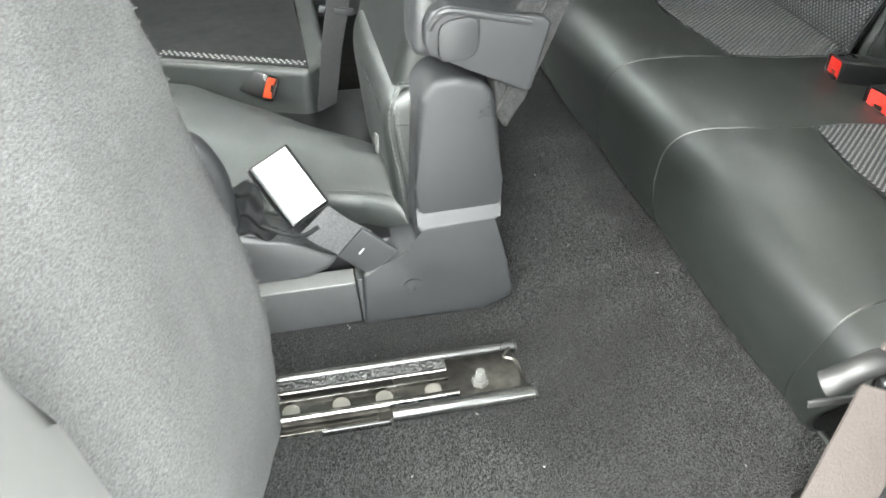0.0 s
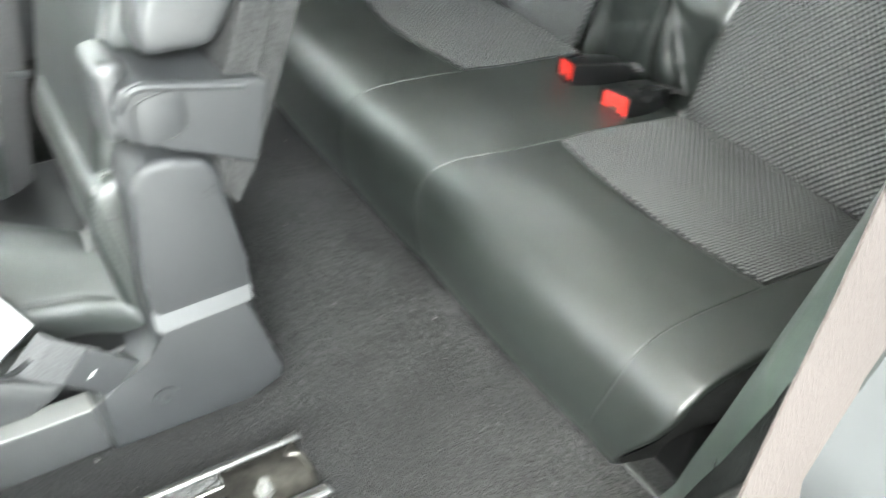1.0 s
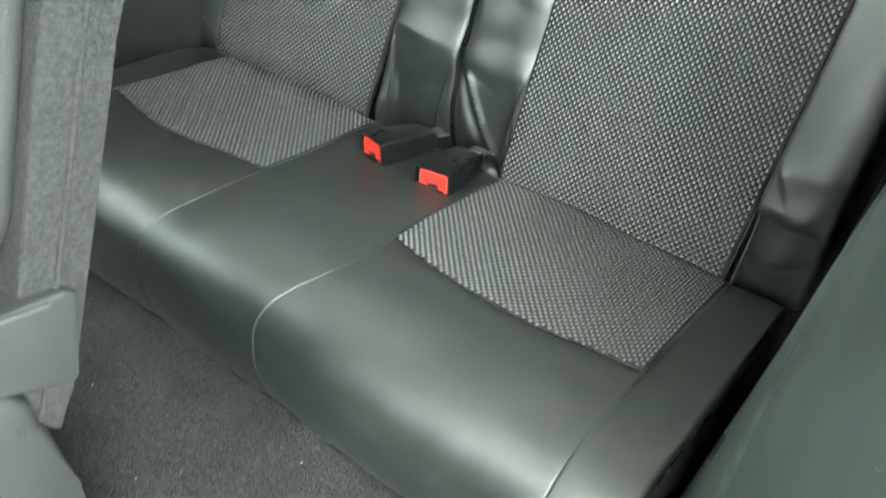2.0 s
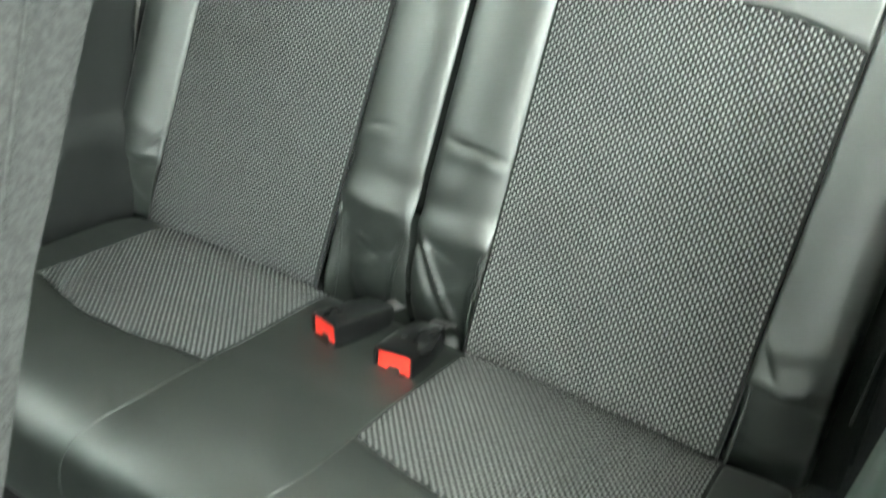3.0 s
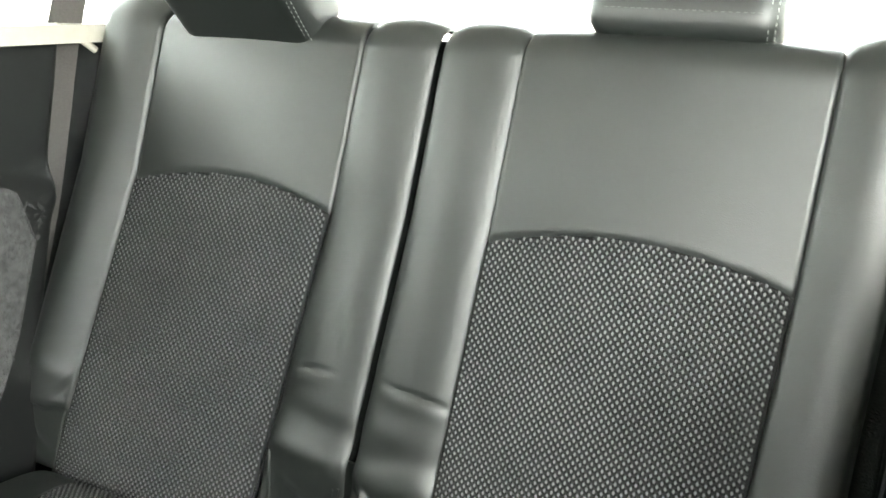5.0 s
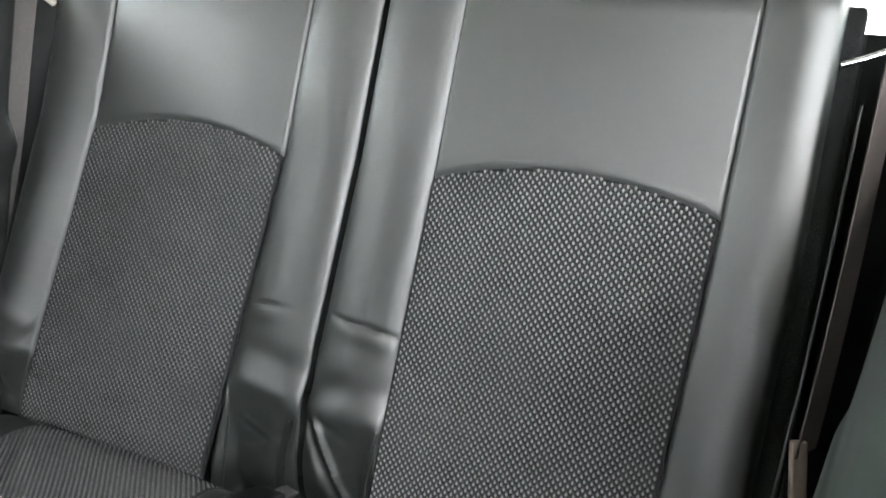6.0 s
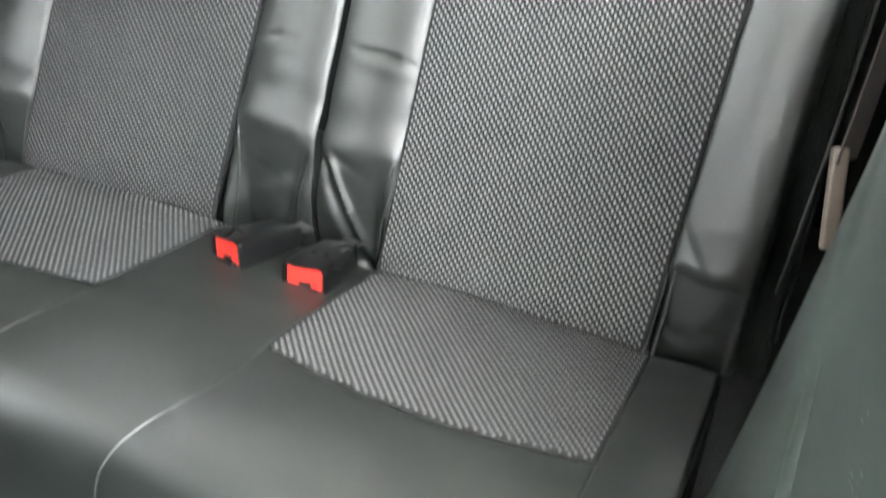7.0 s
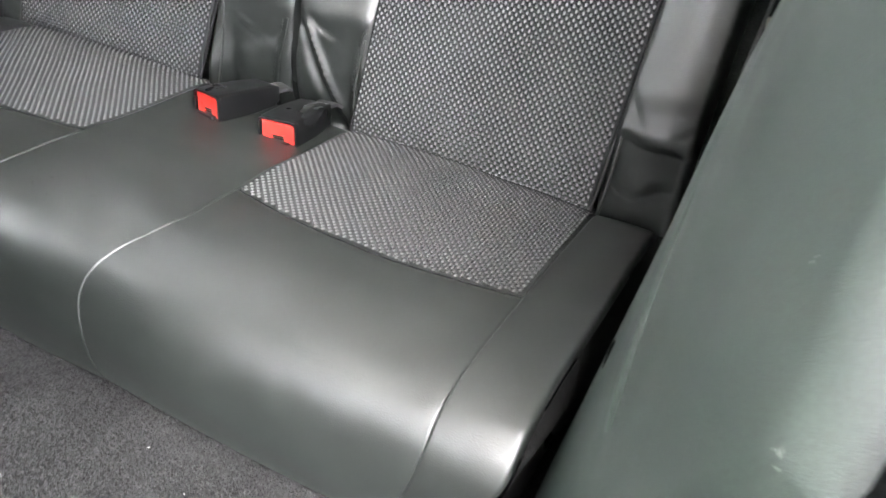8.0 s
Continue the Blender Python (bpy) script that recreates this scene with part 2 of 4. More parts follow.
yb.inputs["Roughness"].default_value, yb.inputs["Specular IOR Level"].default_value = 0.8, 0.12
geo, ramp = yn.new("ShaderNodeNewGeometry"), yn.new("ShaderNodeValToRGB")
ramp.color_ramp.elements[0].color, ramp.color_ramp.elements[1].color = (0.0160, 0.0162, 0.0161, 1), (0.049, 0.0495, 0.049, 1)
yarn.node_tree.links.new(geo.outputs["Random Per Island"], ramp.inputs["Fac"])
yarn.node_tree.links.new(ramp.outputs["Color"], yb.inputs["Base Color"])
pile.materials.append(yarn)
tagged(new("carpet_pile", pile), "short black and grey yarn of the carpet", "carpet", kind="stuff")


def shell(name, x0, x1, y0, y1, z0, z1, mat, label, category="wall"):
    return tagged(finish(name, span(x0, x1, y0, y1, z0, z1, 0.0), mat, smooth=False), label, category, kind="structure")


# The side trim beyond the rear bench leans outwards and carries soft moulded folds.
def far_trim_place(u, v):
    z = 0.05 + 0.79 * v
    x = 0.02 + (0.375 + 0.26 * z) * u
    y = 0.545 + 0.035 * max(0, z - 0.3)
    y += 0.008 * math.tanh((z - 0.372 - 0.02 * x) * 60) + 0.010 * math.tanh((z - 0.615 - 0.03 * x) * 70) - 0.006 * math.exp(-((z - 0.60) / 0.02) ** 2)
    y += 0.05 * max(0.0, 0.16 - x) + 0.003 * noise.noise(Vector((x * 9, z * 9, 2)))
    k = max(0.0, u - 0.97) / 0.03
    return Vector((x, y + 0.02 * k * k, z))


tagged(finish("wall_far", grid(far_trim_place, 90, 70, 0.012), trim_dark), "dark moulded plastic side trim beside the rear bench", "side trim", kind="structure")
shell("wall_far_inner", 0.02, 1.12, 0.70, 0.72, 0.0, 0.815, trim_dark, "dark inner side panel behind the seat belt")
shell("wall_far_sill", -2.1, 1.15, 0.90, 0.93, 0.0, 0.74, plastic, "dark lower side wall of the van")
shell("wall_far_ledge", 0.02, 1.12, 0.545, 0.90, 0.815, 0.84, beige, "pale ledge under the side window")
shell("wall_far_top", -2.1, 1.15, 0.90, 0.93, 1.32, 1.38, beige, "pale rail over the side windows")
for i, x in enumerate((-2.1, -1.15, 0.28, 1.07)):
    shell("pillar_far_%d" % i, x, x + 0.08, 0.875, 0.93, 0.74, 1.32, beige, "pale window pillar", "pillar")
shell("wall_front", -2.13, -2.1, -0.83, 0.93, 0.0, 1.02, plastic, "dark partition at the front of the cabin")
shell("wall_rear", 1.15, 1.18, -0.83, 0.93, 0.0, 0.80, flock, "dark lower tailgate trim")
shell("wall_rear_top", 1.15, 1.18, -0.83, 0.93, 1.17, 1.38, beige, "pale trim over the rear window")
for i, y in enumerate((-0.83, 0.85)):
    shell("pillar_rear_%d" % i, 1.15, 1.18, y, y + 0.08, 0.80, 1.17, beige, "pale pillar beside the rear window", "pillar")
shell("wall_near", 0.42, 1.15, -0.86, -0.83, 0.0, 0.84, flock, "dark side wall of the load space")
# Added filler panel: keeps stray light out of the gap behind the trim.
shell("wall_near_light_block", 0.362, 1.15, -0.632, -0.620, 0.0, 0.80, flock, "added black panel that blocks stray light behind the door-side trim")
shell("wall_near_front", -2.1, -1.25, -0.86, -0.83, 0.0, 1.38, plastic, "side wall ahead of the open sliding door")
shell("pillar_near", 0.30, 0.42, -0.86, -0.80, 0.0, 1.38, flock, "dark pillar behind the open sliding door", "pillar")
shell("wall_near_top", 0.42, 1.15, -0.86, -0.83, 1.16, 1.38, beige, "pale rail over the rear side window")
shell("door_header", -1.25, 0.30, -0.86, -0.83, 1.30, 1.38, plastic, "dark rail over the open sliding door")
shell("ceiling", -2.13, 1.18, -0.86, 0.93, 1.38, 1.41, lining, "pale cloth roof lining", "ceiling")
shell("ground", -40, 40, -40, 40, -0.42, -0.40, material("asphalt", (0.22, 0.21, 0.20), 0.9, bump=0.004, bump_scale=60, vary=0.3), "grey paved ground outside the van", "ground")


def window(name, x0, x1, y0, y1, z0, z1, mat=tinted, label="dark privacy-glass window pane of the van"):
    ob = tagged(finish(name, span(x0, x1, y0, y1, z0, z1, 0.0), mat, smooth=False), label, "window", kind="structure")
    ob.visible_shadow = mat is not glass


window("window_1", 1.162, 1.167, -0.75, 0.85, 0.80, 1.17, light_tint, "lightly tinted tailgate window of the van")
window("window_2", -2.02, -1.15, 0.912, 0.917, 0.74, 1.32, glass, "clear front side window of the van")
window("window_3", -1.07, 0.28, 0.912, 0.917, 0.74, 1.32, tinted, "dark tinted window of the far sliding door")
window("window_4", 0.36, 1.07, 0.912, 0.917, 0.74, 1.32, light_tint, "lightly tinted rear side window of the van")
window("window_6", -2.118, -2.112, -0.83, 0.93, 1.02, 1.38, glass, "clear windscreen of the van")
window("window_5", 0.42, 1.15, -0.848, -0.843, 0.84, 1.16)


# The trim on the door side: upright beside the bench, then leaning out towards the door opening.
def trim_edge(z):
    """Where the trim's rounded front edge stands at a height."""
    return -0.125 + 0.36 * max(0.0, 0.50 - z) + 0.45 * max(0.0, z - 0.50)


def near_wall(x, z):
    """A gently bowed panel that leans outwards; below a moulded line it stands proud, and its foot flares over the floor."""
    a, b = x - 0.1, z - 0.35
    y = -0.531 - 0.171 * b + 0.062 * b * b + 0.146 * a - 0.708 * a * a + 0.248 * a * b
    step = 1 / (1 + math.exp(min(60.0, (z - 0.319 - 0.85 * x) / 0.0055)))
    y += 0.0045 * step * min(1.0, max(0.0, (x + 0.02) / 0.2)) + 1.6 * max(0.0, 0.23 - z) ** 2
    w = min(1.0, max(0.0, (x - 0.01) / 0.07))
    y -= w * w * (3 - 2 * w) * max(0.0, 0.5 * (y + 0.494) + 0.5 * math.hypot(y + 0.494, 0.006) - 0.0004)
    k = max(0.0, trim_edge(z) + 0.030 - x)
    y -= 14.0 * k * k
    k = max(0.0, x - 0.31)
    y -= 1.2 * k + 12.0 * k * k
    return y + 0.0012 * noise.noise(Vector((x * 8, z * 8, 5)))


def near_trim_place(u, v):
    z = 0.05 + 0.80 * v
    x0 = trim_edge(z) - 0.008
    x = x0 + (0.36 - x0) * u
    return Vector((x, near_wall(x, z), z))


tagged(finish("wall_near_trim", grid(near_trim_place, 200, 260, -0.01), plastic_trim), "scuffed dark green-grey plastic trim beside the door opening", "side trim", kind="structure")


# A moulded lip runs down beside the bench; a black door seal and the painted door post follow the trim's front edge.
near_trim = bpy.data.objects["wall_near_trim"]
part("moulded_lip", tube([(x, near_wall(x, z) - 0.0206 - d, z) for x, z, d in ((0.150, 0.449, 0.0014), (0.125, 0.428, 0.0003), (0.108, 0.413, 0.0), (0.075, 0.385, 0.0), (0.050, 0.364, 0.0002), (0.030, 0.347, 0.0020))], 0.022, 40, 60), plastic_trim, near_trim)
seal_line = [(trim_edge(z) - 0.012, near_wall(trim_edge(z), z) - 0.014, z) for z in [0.07 + 0.065 * k for k in range(13)]]
tagged(finish("door_seal", tube(seal_line, 0.013, 14, 90), flock), "black flocked rubber seal along the door opening", "door seal", kind="structure")


def post_place(u, v):
    z = 0.05 + 0.80 * v
    return Vector((trim_edge(z) - 0.016 - 0.05 * u * u, near_wall(trim_edge(z), z) - 0.022 - 0.17 * u, z))


tagged(finish("door_post", grid(post_place, 16, 60, -0.004), paint_post), "grey-blue painted metal door post", "door post", kind="structure")


# ---- the rear bench ----
SEAM, OUT, END = 0.105, 0.42, 0.487
CUSHION = [(0.100, 0, 0.105), (0.066, 0, 0.106), (0.046, 0, 0.123), (0.034, 0, 0.165), (0.0338, 0, 0.213), (0.0442, 0, 0.2475), (0.070, 0, 0.2673), (0.118, 0, 0.2745), (0.165, 0, 0.2725), (0.217, 0, 0.268), (0.330, 0, 0.258), (0.400, 0, 0.2505), (0.430, 0, 0.238), (0.452, 0, 0.214), (0.460, 0, 0.180)]
NC = 96
cushion_line = curve(CUSHION, NC)
cushion_length = sum((b - a).length for a, b in zip(cushion_line, cushion_line[1:]))


def on_line(line, n, u):
    u = min(max(u, 0.0), 1.0) * n
    i = min(int(u), n - 1)
    p, d = line[i].lerp(line[i + 1], u - i), (line[i + 1] - line[i]).normalized()
    return p, Vector((-d.z, 0, d.x))


def u_at_x(x):
    """How far along the cushion's upper side x lies."""
    for i in range(NC // 3, NC):
        if cushion_line[i + 1].x >= x:
            return (i + (x - cushion_line[i].x) / (cushion_line[i + 1].x - cushion_line[i].x)) / NC
    return 1.0


def cushion_point(u, y, sink=0.0):
    p, n = on_line(cushion_line, NC, u)
    dent = 0.0
    if p.x > 0.06:
        dent = 0.0030 * noise.noise(Vector((p.x * 9, y * 9, 1))) + 0.0010 * noise.noise(Vector((p.x * 26, y * 14, 6)))
        for c in (-SEAM, SEAM):
            dent -= 0.0012 * math.exp(-((p.x - 0.10 - 0.5 * (y - c)) / 0.005) ** 2 - ((y - c) / 0.03) ** 2)
    q = p + n * (dent - sink)
    return Vector((q.x, y + seam_shift(u, y), q.z))


ARC = 0.026


def front_arc(v):
    return u_at_x(0.216 - ARC * math.sin(math.pi * v))


def seam_shift(u, y):
    """The centre panel's seams swing a little towards the far side over the front edge."""
    k = min(max((0.46 - u) / 0.22, 0.0), 1.0)
    shift = (0.030 - 0.006 * max(-1.0, min(1.0, y / 0.105))) * k * k * (3 - 2 * k) * max(0.0, 1 - max(0.0, abs(y) - 0.105) / 0.3)
    if abs(y) > 0.3:
        # The ends draw in towards the foot of the front.
        k = min(max((0.30 - u) / 0.24, 0.0), 1.0)
        a = abs(y) - 0.3
        shift -= math.copysign(k * k * (3 - 2 * k) * (0.15 * a + 0.9 * a * a), y)
    return shift


def cushion_panel(y0, y1, u0, u1, nu, nv, r=0.0022, crown=0.004, end=False):
    """A padded stretch of the bench between two seams; u0 and u1 may follow the arc."""
    def place(i, v):
        v = gather(v)
        a = u0(v) if callable(u0) else u0
        b = u1(v) if callable(u1) else u1
        y = y0 + (y1 - y0) * v
        sink = edge_roll(v, y1 - y0, r) - crown * math.sin(math.pi * v)
        if end:
            e = (v if end < 0 else 1 - v) * abs(y1 - y0)
            rr = 0.006
            if e < rr:
                k = 1 - e / rr
                sink += rr * (1 - math.sqrt(1 - k * k)) * 0.9
        if callable(u1):
            t = (1 - i) * (b - a) * cushion_length
            sink += 0.5 * edge_roll(min(0.5, t), 1.0, 0.006)
        if callable(u0):
            t = i * (b - a) * cushion_length
            sink += 0.5 * edge_roll(min(0.5, t), 1.0, 0.004)
        return cushion_point(a + (b - a) * i, y, sink)
    return grid(place, nu, nv, 0.004)


def weave(sheet, width, length, pitch_v=0.0080, pitch_u=0.0044, w=0.0040, h=0.0040, lift=0.0016, inside=None, phase=0):
    """Small domes in staggered rows: sheet(a, b) gives place, normal and the two directions at a metres across and b along."""
    verts, faces = [], []
    rows = int(length / pitch_u)
    for i in range(rows):
        b = (i + 0.5) * pitch_u
        a = pitch_v * (0.25 + 0.5 * ((i + phase) % 2))
        while a < width:
            if inside is None or inside(a, b):
                p, nrm, e, f = sheet(a, b)
                k = len(verts)
                verts.append(p + nrm * lift)
                for r, up in ((0.55, 0.80), (1.0, -0.1)):
                    for q in range(6):
                        c, d = math.cos(q * math.tau / 6), math.sin(q * math.tau / 6)
                        verts.append(p + e * (w * 0.5 * r * c) + f * (h * 0.5 * r * d) + nrm * (lift * up))
                for q in range(6):
                    n = (q + 1) % 6
                    faces += [(k, k + 1 + q, k + 1 + n), (k + 1 + q, k + 7 + q, k + 7 + n, k + 1 + n)]
            a += pitch_v
    return verts, faces


def weave_part(made, parent, label="", mat=thread, name="weave"):
    me = bpy.data.meshes.new(name)
    me.from_pydata([tuple(v) for v in made[0]], [], made[1])
    me.materials.append(mat)
    me.shade_smooth()
    ob = new(name, me)
    ob.parent = parent
    return tagged(ob, label or "raised grey threads", kind="stuff")


bench = thing("rear_bench_cushion", "long black leather rear bench cushion with two woven grey fabric inserts", "seat")
part("centre_panel", cushion_panel(-SEAM, SEAM, 0.0, 1.0, 96, 60, 0.0022, 0.003), leather, bench, "smooth black leather")
for s in (-1, 1):
    lo, hi = sorted((s * SEAM, s * OUT))
    part("front_panel", cushion_panel(lo, hi, 0.0, front_arc, 80, 80), leather, bench, "smooth black leather")
    insert = part("insert", cushion_panel(lo, hi, front_arc, 1.0, 48, 80), cloth, bench, "woven dark fabric")
    def seat_sheet(a, b, lo=lo, hi=hi):
        v = a / (hi - lo)
        u = u_at_x(0.188) + b / cushion_length
        sink = edge_roll(v, hi - lo, 0.005) - 0.004 * math.sin(math.pi * v)
        p = cushion_point(u, lo + a, sink - 0.0003)
        _, n = on_line(cushion_line, NC, u)
        return p, n, Vector((0, 1, 0)), Vector((n.z, 0, -n.x))
    def seat_inside(a, b, lo=lo, hi=hi):
        v = a / (hi - lo)
        u = u_at_x(0.188) + b / cushion_length
        return 0.002 < a < hi - lo - 0.002 and front_arc(v) + 0.0015 < u < 0.95
    run = (1 - u_at_x(0.188)) * cushion_length
    weave_part(weave(seat_sheet, hi - lo, run, w=0.0036, h=0.0050, lift=0.0008, inside=seat_inside), insert)
    weave_part(weave(seat_sheet, hi - lo, run, w=0.0042, h=0.0046, lift=0.0023, inside=seat_inside, phase=1), insert, "raised dark mesh", mesh_cloth, "mesh")
    lo, hi = sorted((s * OUT, s * END))
    part("end_panel", cushion_panel(lo, hi, 0.0, 1.0, 96, 40, 0.0022, 0.001, end=s), leather, bench, "smooth black leather")
    side_bm = bmesh.new()
    rim = [side_bm.verts.new(cushion_point(k / 40, s * (END + 0.002), 0.004)) for k in range(2, 41)] + [side_bm.verts.new((0.46, s * 0.489, 0.11)), side_bm.verts.new((0.3, s * 0.489, 0.105))]
    hub = side_bm.verts.new((0.27, s * 0.492, 0.18))
    for a, b in zip(rim, rim[1:] + rim[:1]):
        side_bm.faces.new((a, b, hub))
    part("side_panel", side_bm, felt_side, bench, "black felt-covered side")
    for y in (SEAM, OUT):
        part("seam", tube([cushion_point(u / 30, s * y, 0.0030) for u in range(1, 29)], 0.0016, 6, 80), plastic_black, bench)
    # Piping over the front edge only; its pale colour paints the seam's highlight.
    part("piping", tube([cushion_point(u / 40, s * SEAM, 0.0016) for u in range(2, 11)], 0.0008, 6, 60), piping_highlight, bench, "piping on the seam, pale to carry its highlight")
part("base", span(0.10, 0.44, -0.47, 0.47, 0.085, 0.20, 0.01), plastic_black, bench)
part("hem", tube([(0.068, -0.475, 0.108), (0.062, 0, 0.106), (0.068, 0.475, 0.108)], 0.003, 6, 40), leather, bench)


# ---- the two halves of the rear backrest ----
B0, B1 = Vector((0.428, 0, 0.228)), Vector((0.655, 0, 0.852))
B_DIR, B_LEN = (B1 - B0).normalized(), (B1 - B0).length + 0.026
B_N = Vector((-B_DIR.z, 0, B_DIR.x))


def spread(s, y):
    """Towards its foot the far half of the backrest grows wider and the split swings to the far side."""
    k = min(max((0.45 - s) / 0.45, 0.0), 1.1)
    shifts = ((-0.55, 0.012), (-0.42, 0.012), (-0.105, 0.010), (0.0, 0.018), (0.105, 0.038), (0.42, 0.060), (0.56, 0.045))
    return k * float(np.interp(y, [a for a, _ in shifts], [b for _, b in shifts]))


def back_point(s, y, out=0.0):
    """s metres up the backrest's face; its top rolls over to the rear."""
    shift = spread(s, y)
    if abs(y) > 0.3:
        k = min(1.0, (abs(y) - 0.3) / 0.12) * max(0.0, min(1.0, (0.508 - abs(y)) / 0.06) if y < 0 else 1.0)
        shift += math.copysign(k * ((0.012 if y < 0 else 0.016) * min(s, 0.65) / 0.65), y)
    y += shift
    r, flat = 0.045, B_LEN - 0.045
    if s <= flat:
        p, n = B0 + B_DIR * s, B_N
    else:
        a = min((s - flat) / r, 2.2)
        c = B0 + B_DIR * flat - B_N * r
        n = (B_N * math.cos(a) + B_DIR * math.sin(a)).normalized()
        p = c + n * r
    q = p + n * out
    return Vector((q.x, y, q.z)), n


ARC_S, ARC_H = 0.435, 0.029


def arch(v):
    return ARC_S + ARC_H * math.sin(math.pi * v) ** 0.8


S_TOP = B_LEN + 0.04


def ridge(g, w):
    return math.exp(-(g / w) ** 2)


def folds(s, y, side):
    """Creases pressed into the leather at the foot of the inner and outer strips."""
    d, a = 0.0, abs(y)
    if a < 0.12:
        g = s - (0.252 - 0.16 * (a - 0.05)) + 0.002 * math.sin(a * 60)
        k = ridge(a - (0.065 if side < 0 else 0.07), 0.045 if side < 0 else 0.022)
        d += k * (0.0022 * ridge(g + 0.012, 0.009) - 0.0030 * ridge(g, 0.0035))
        foot = min(1.0, max(0.0, (0.15 - s) / 0.05))
        k = min(1.0, max(0.0, (0.104 - a) / 0.024))
        d -= 0.003 * foot + 0.052 * min(1.0, max(0.0, (0.158 - s + 0.2 * (a - 0.05)) / 0.155)) ** 1.75 * (0.2 + 0.8 * k * k * (3 - 2 * k))
        d += foot * (0.0008 * noise.noise(Vector((s * 48, y * 40, 9))) + 0.0012 * abs(noise.noise(Vector((s * 70 + y * 50, y * 90, 5)))))
        g = s - (0.135 if side < 0 else 0.150) - 0.10 * (a - 0.05)
        d += 0.0030 * ridge(g, 0.015) * (0.4 + 0.6 * ridge(a - 0.09, 0.04)) - 0.0026 * ridge(g - 0.038, 0.018)
        if side < 0:
            g = (a - 0.012) - 0.50 * (0.135 - s)
            d += (0.0058 * ridge(g - 0.004, 0.0055) - 0.007 * ridge(g + 0.010, 0.009)) * min(1, max(0, (0.14 - s) / 0.02))
            g = s - 0.118 + 0.35 * (a - 0.05)
            d -= 0.003 * ridge(g, 0.006) * ridge(a - 0.035, 0.022)
            g = s - 0.062 - 0.55 * (a - 0.05)
            d += 0.0016 * ridge(g, 0.006) * ridge(a - 0.062, 0.016)
        else:
            g = s - 0.085 + 0.5 * (a - 0.05)
            d -= 0.004 * ridge(g, 0.014) * ridge(a - 0.05, 0.03)
            g = (a - 0.016) - 0.18 * (0.13 - s)
            d -= 0.004 * ridge(g, 0.008) * min(1, max(0, (0.13 - s) / 0.02))
            g = s - 0.100 - 0.5 * (a - 0.06)
            d += 0.0018 * ridge(g, 0.005) * ridge(a - 0.060, 0.014) - 0.0016 * ridge(g + 0.008, 0.005) * ridge(a - 0.056, 0.018)
        d += 0.0025 * noise.noise(Vector((s * 22, y * 26, 4))) * max(0, 1 - s / 0.35)
    elif a > 0.40:
        g = s - 0.150 - 0.25 * (a - 0.45)
        d += 0.002 * ridge(g, 0.014)
        g = s - 0.101 + 0.04 * (a - 0.42) + 0.002 * math.sin(a * 140)
        w = min(1.0, max(0.0, -g / 0.006))
        d += 0.0010 * ridge(g - 0.006, 0.006) - 0.0036 * w * w * (3 - 2 * w) - 0.030 * max(0.0, (0.110 - s) / 0.115) ** 1.1
        g = (s - 0.150) + 1.4 * (a - 0.42)
        d += (0.0014 * ridge(g - 0.012, 0.009) - 0.0020 * ridge(g, 0.008)) * ridge(a - 0.432, 0.018)
        g = (s - 0.118) - 0.8 * (a - 0.495)
        d -= 0.0020 * ridge(g, 0.006) * ridge(a - 0.500, 0.020)
        d -= 0.003 * ridge(s - 0.042 - 0.01 * math.sin(a * 80), 0.011)
    return d


def back_panel(y0, y1, s0, s1, side, nu, nv, r=0.012, crown=0.005, outer=False, low=0.0, high=0.0, wrinkle=False, soft=1.0):
    def place(i, v):
        v = gather(v)
        a = s0(v) if callable(s0) else s0
        b = s1(v) if callable(s1) else s1
        s, y = a + (b - a) * i, y0 + (y1 - y0) * v
        out = crown * math.sin(math.pi * v) - soft * edge_roll(v, y1 - y0, r)
        if low:
            t = i * (b - a)
            out -= edge_roll(min(0.5, t), 1.0, low)
        if high:
            t = (1 - i) * (b - a)
            out -= edge_roll(min(0.5, t), 1.0, high)
        if outer:
            e = (v if y0 < 0 else 1 - v) * abs(y1 - y0)
            w = 1 - e / abs(y1 - y0)
            k = max(0.0, 1 - e / (0.010 if y0 < 0 else 0.035))
            out += 0.002 + (0.008 if y0 < 0 else 0.011) * math.sin(min(1.0, w / 0.8) * math.pi / 2) * min(1.0, s / 0.15) - (0.030 if y0 < 0 else 0.042) * (1 - math.sqrt(1 - k * k * 0.98))
        out -= 0.010 * min(1.0, max(0.0, 1 - s / 0.045)) ** 2
        if wrinkle:
            out += folds(s, y, side)
        return back_point(s, y, out)[0]
    return grid(place, nu, nv, 0.004)


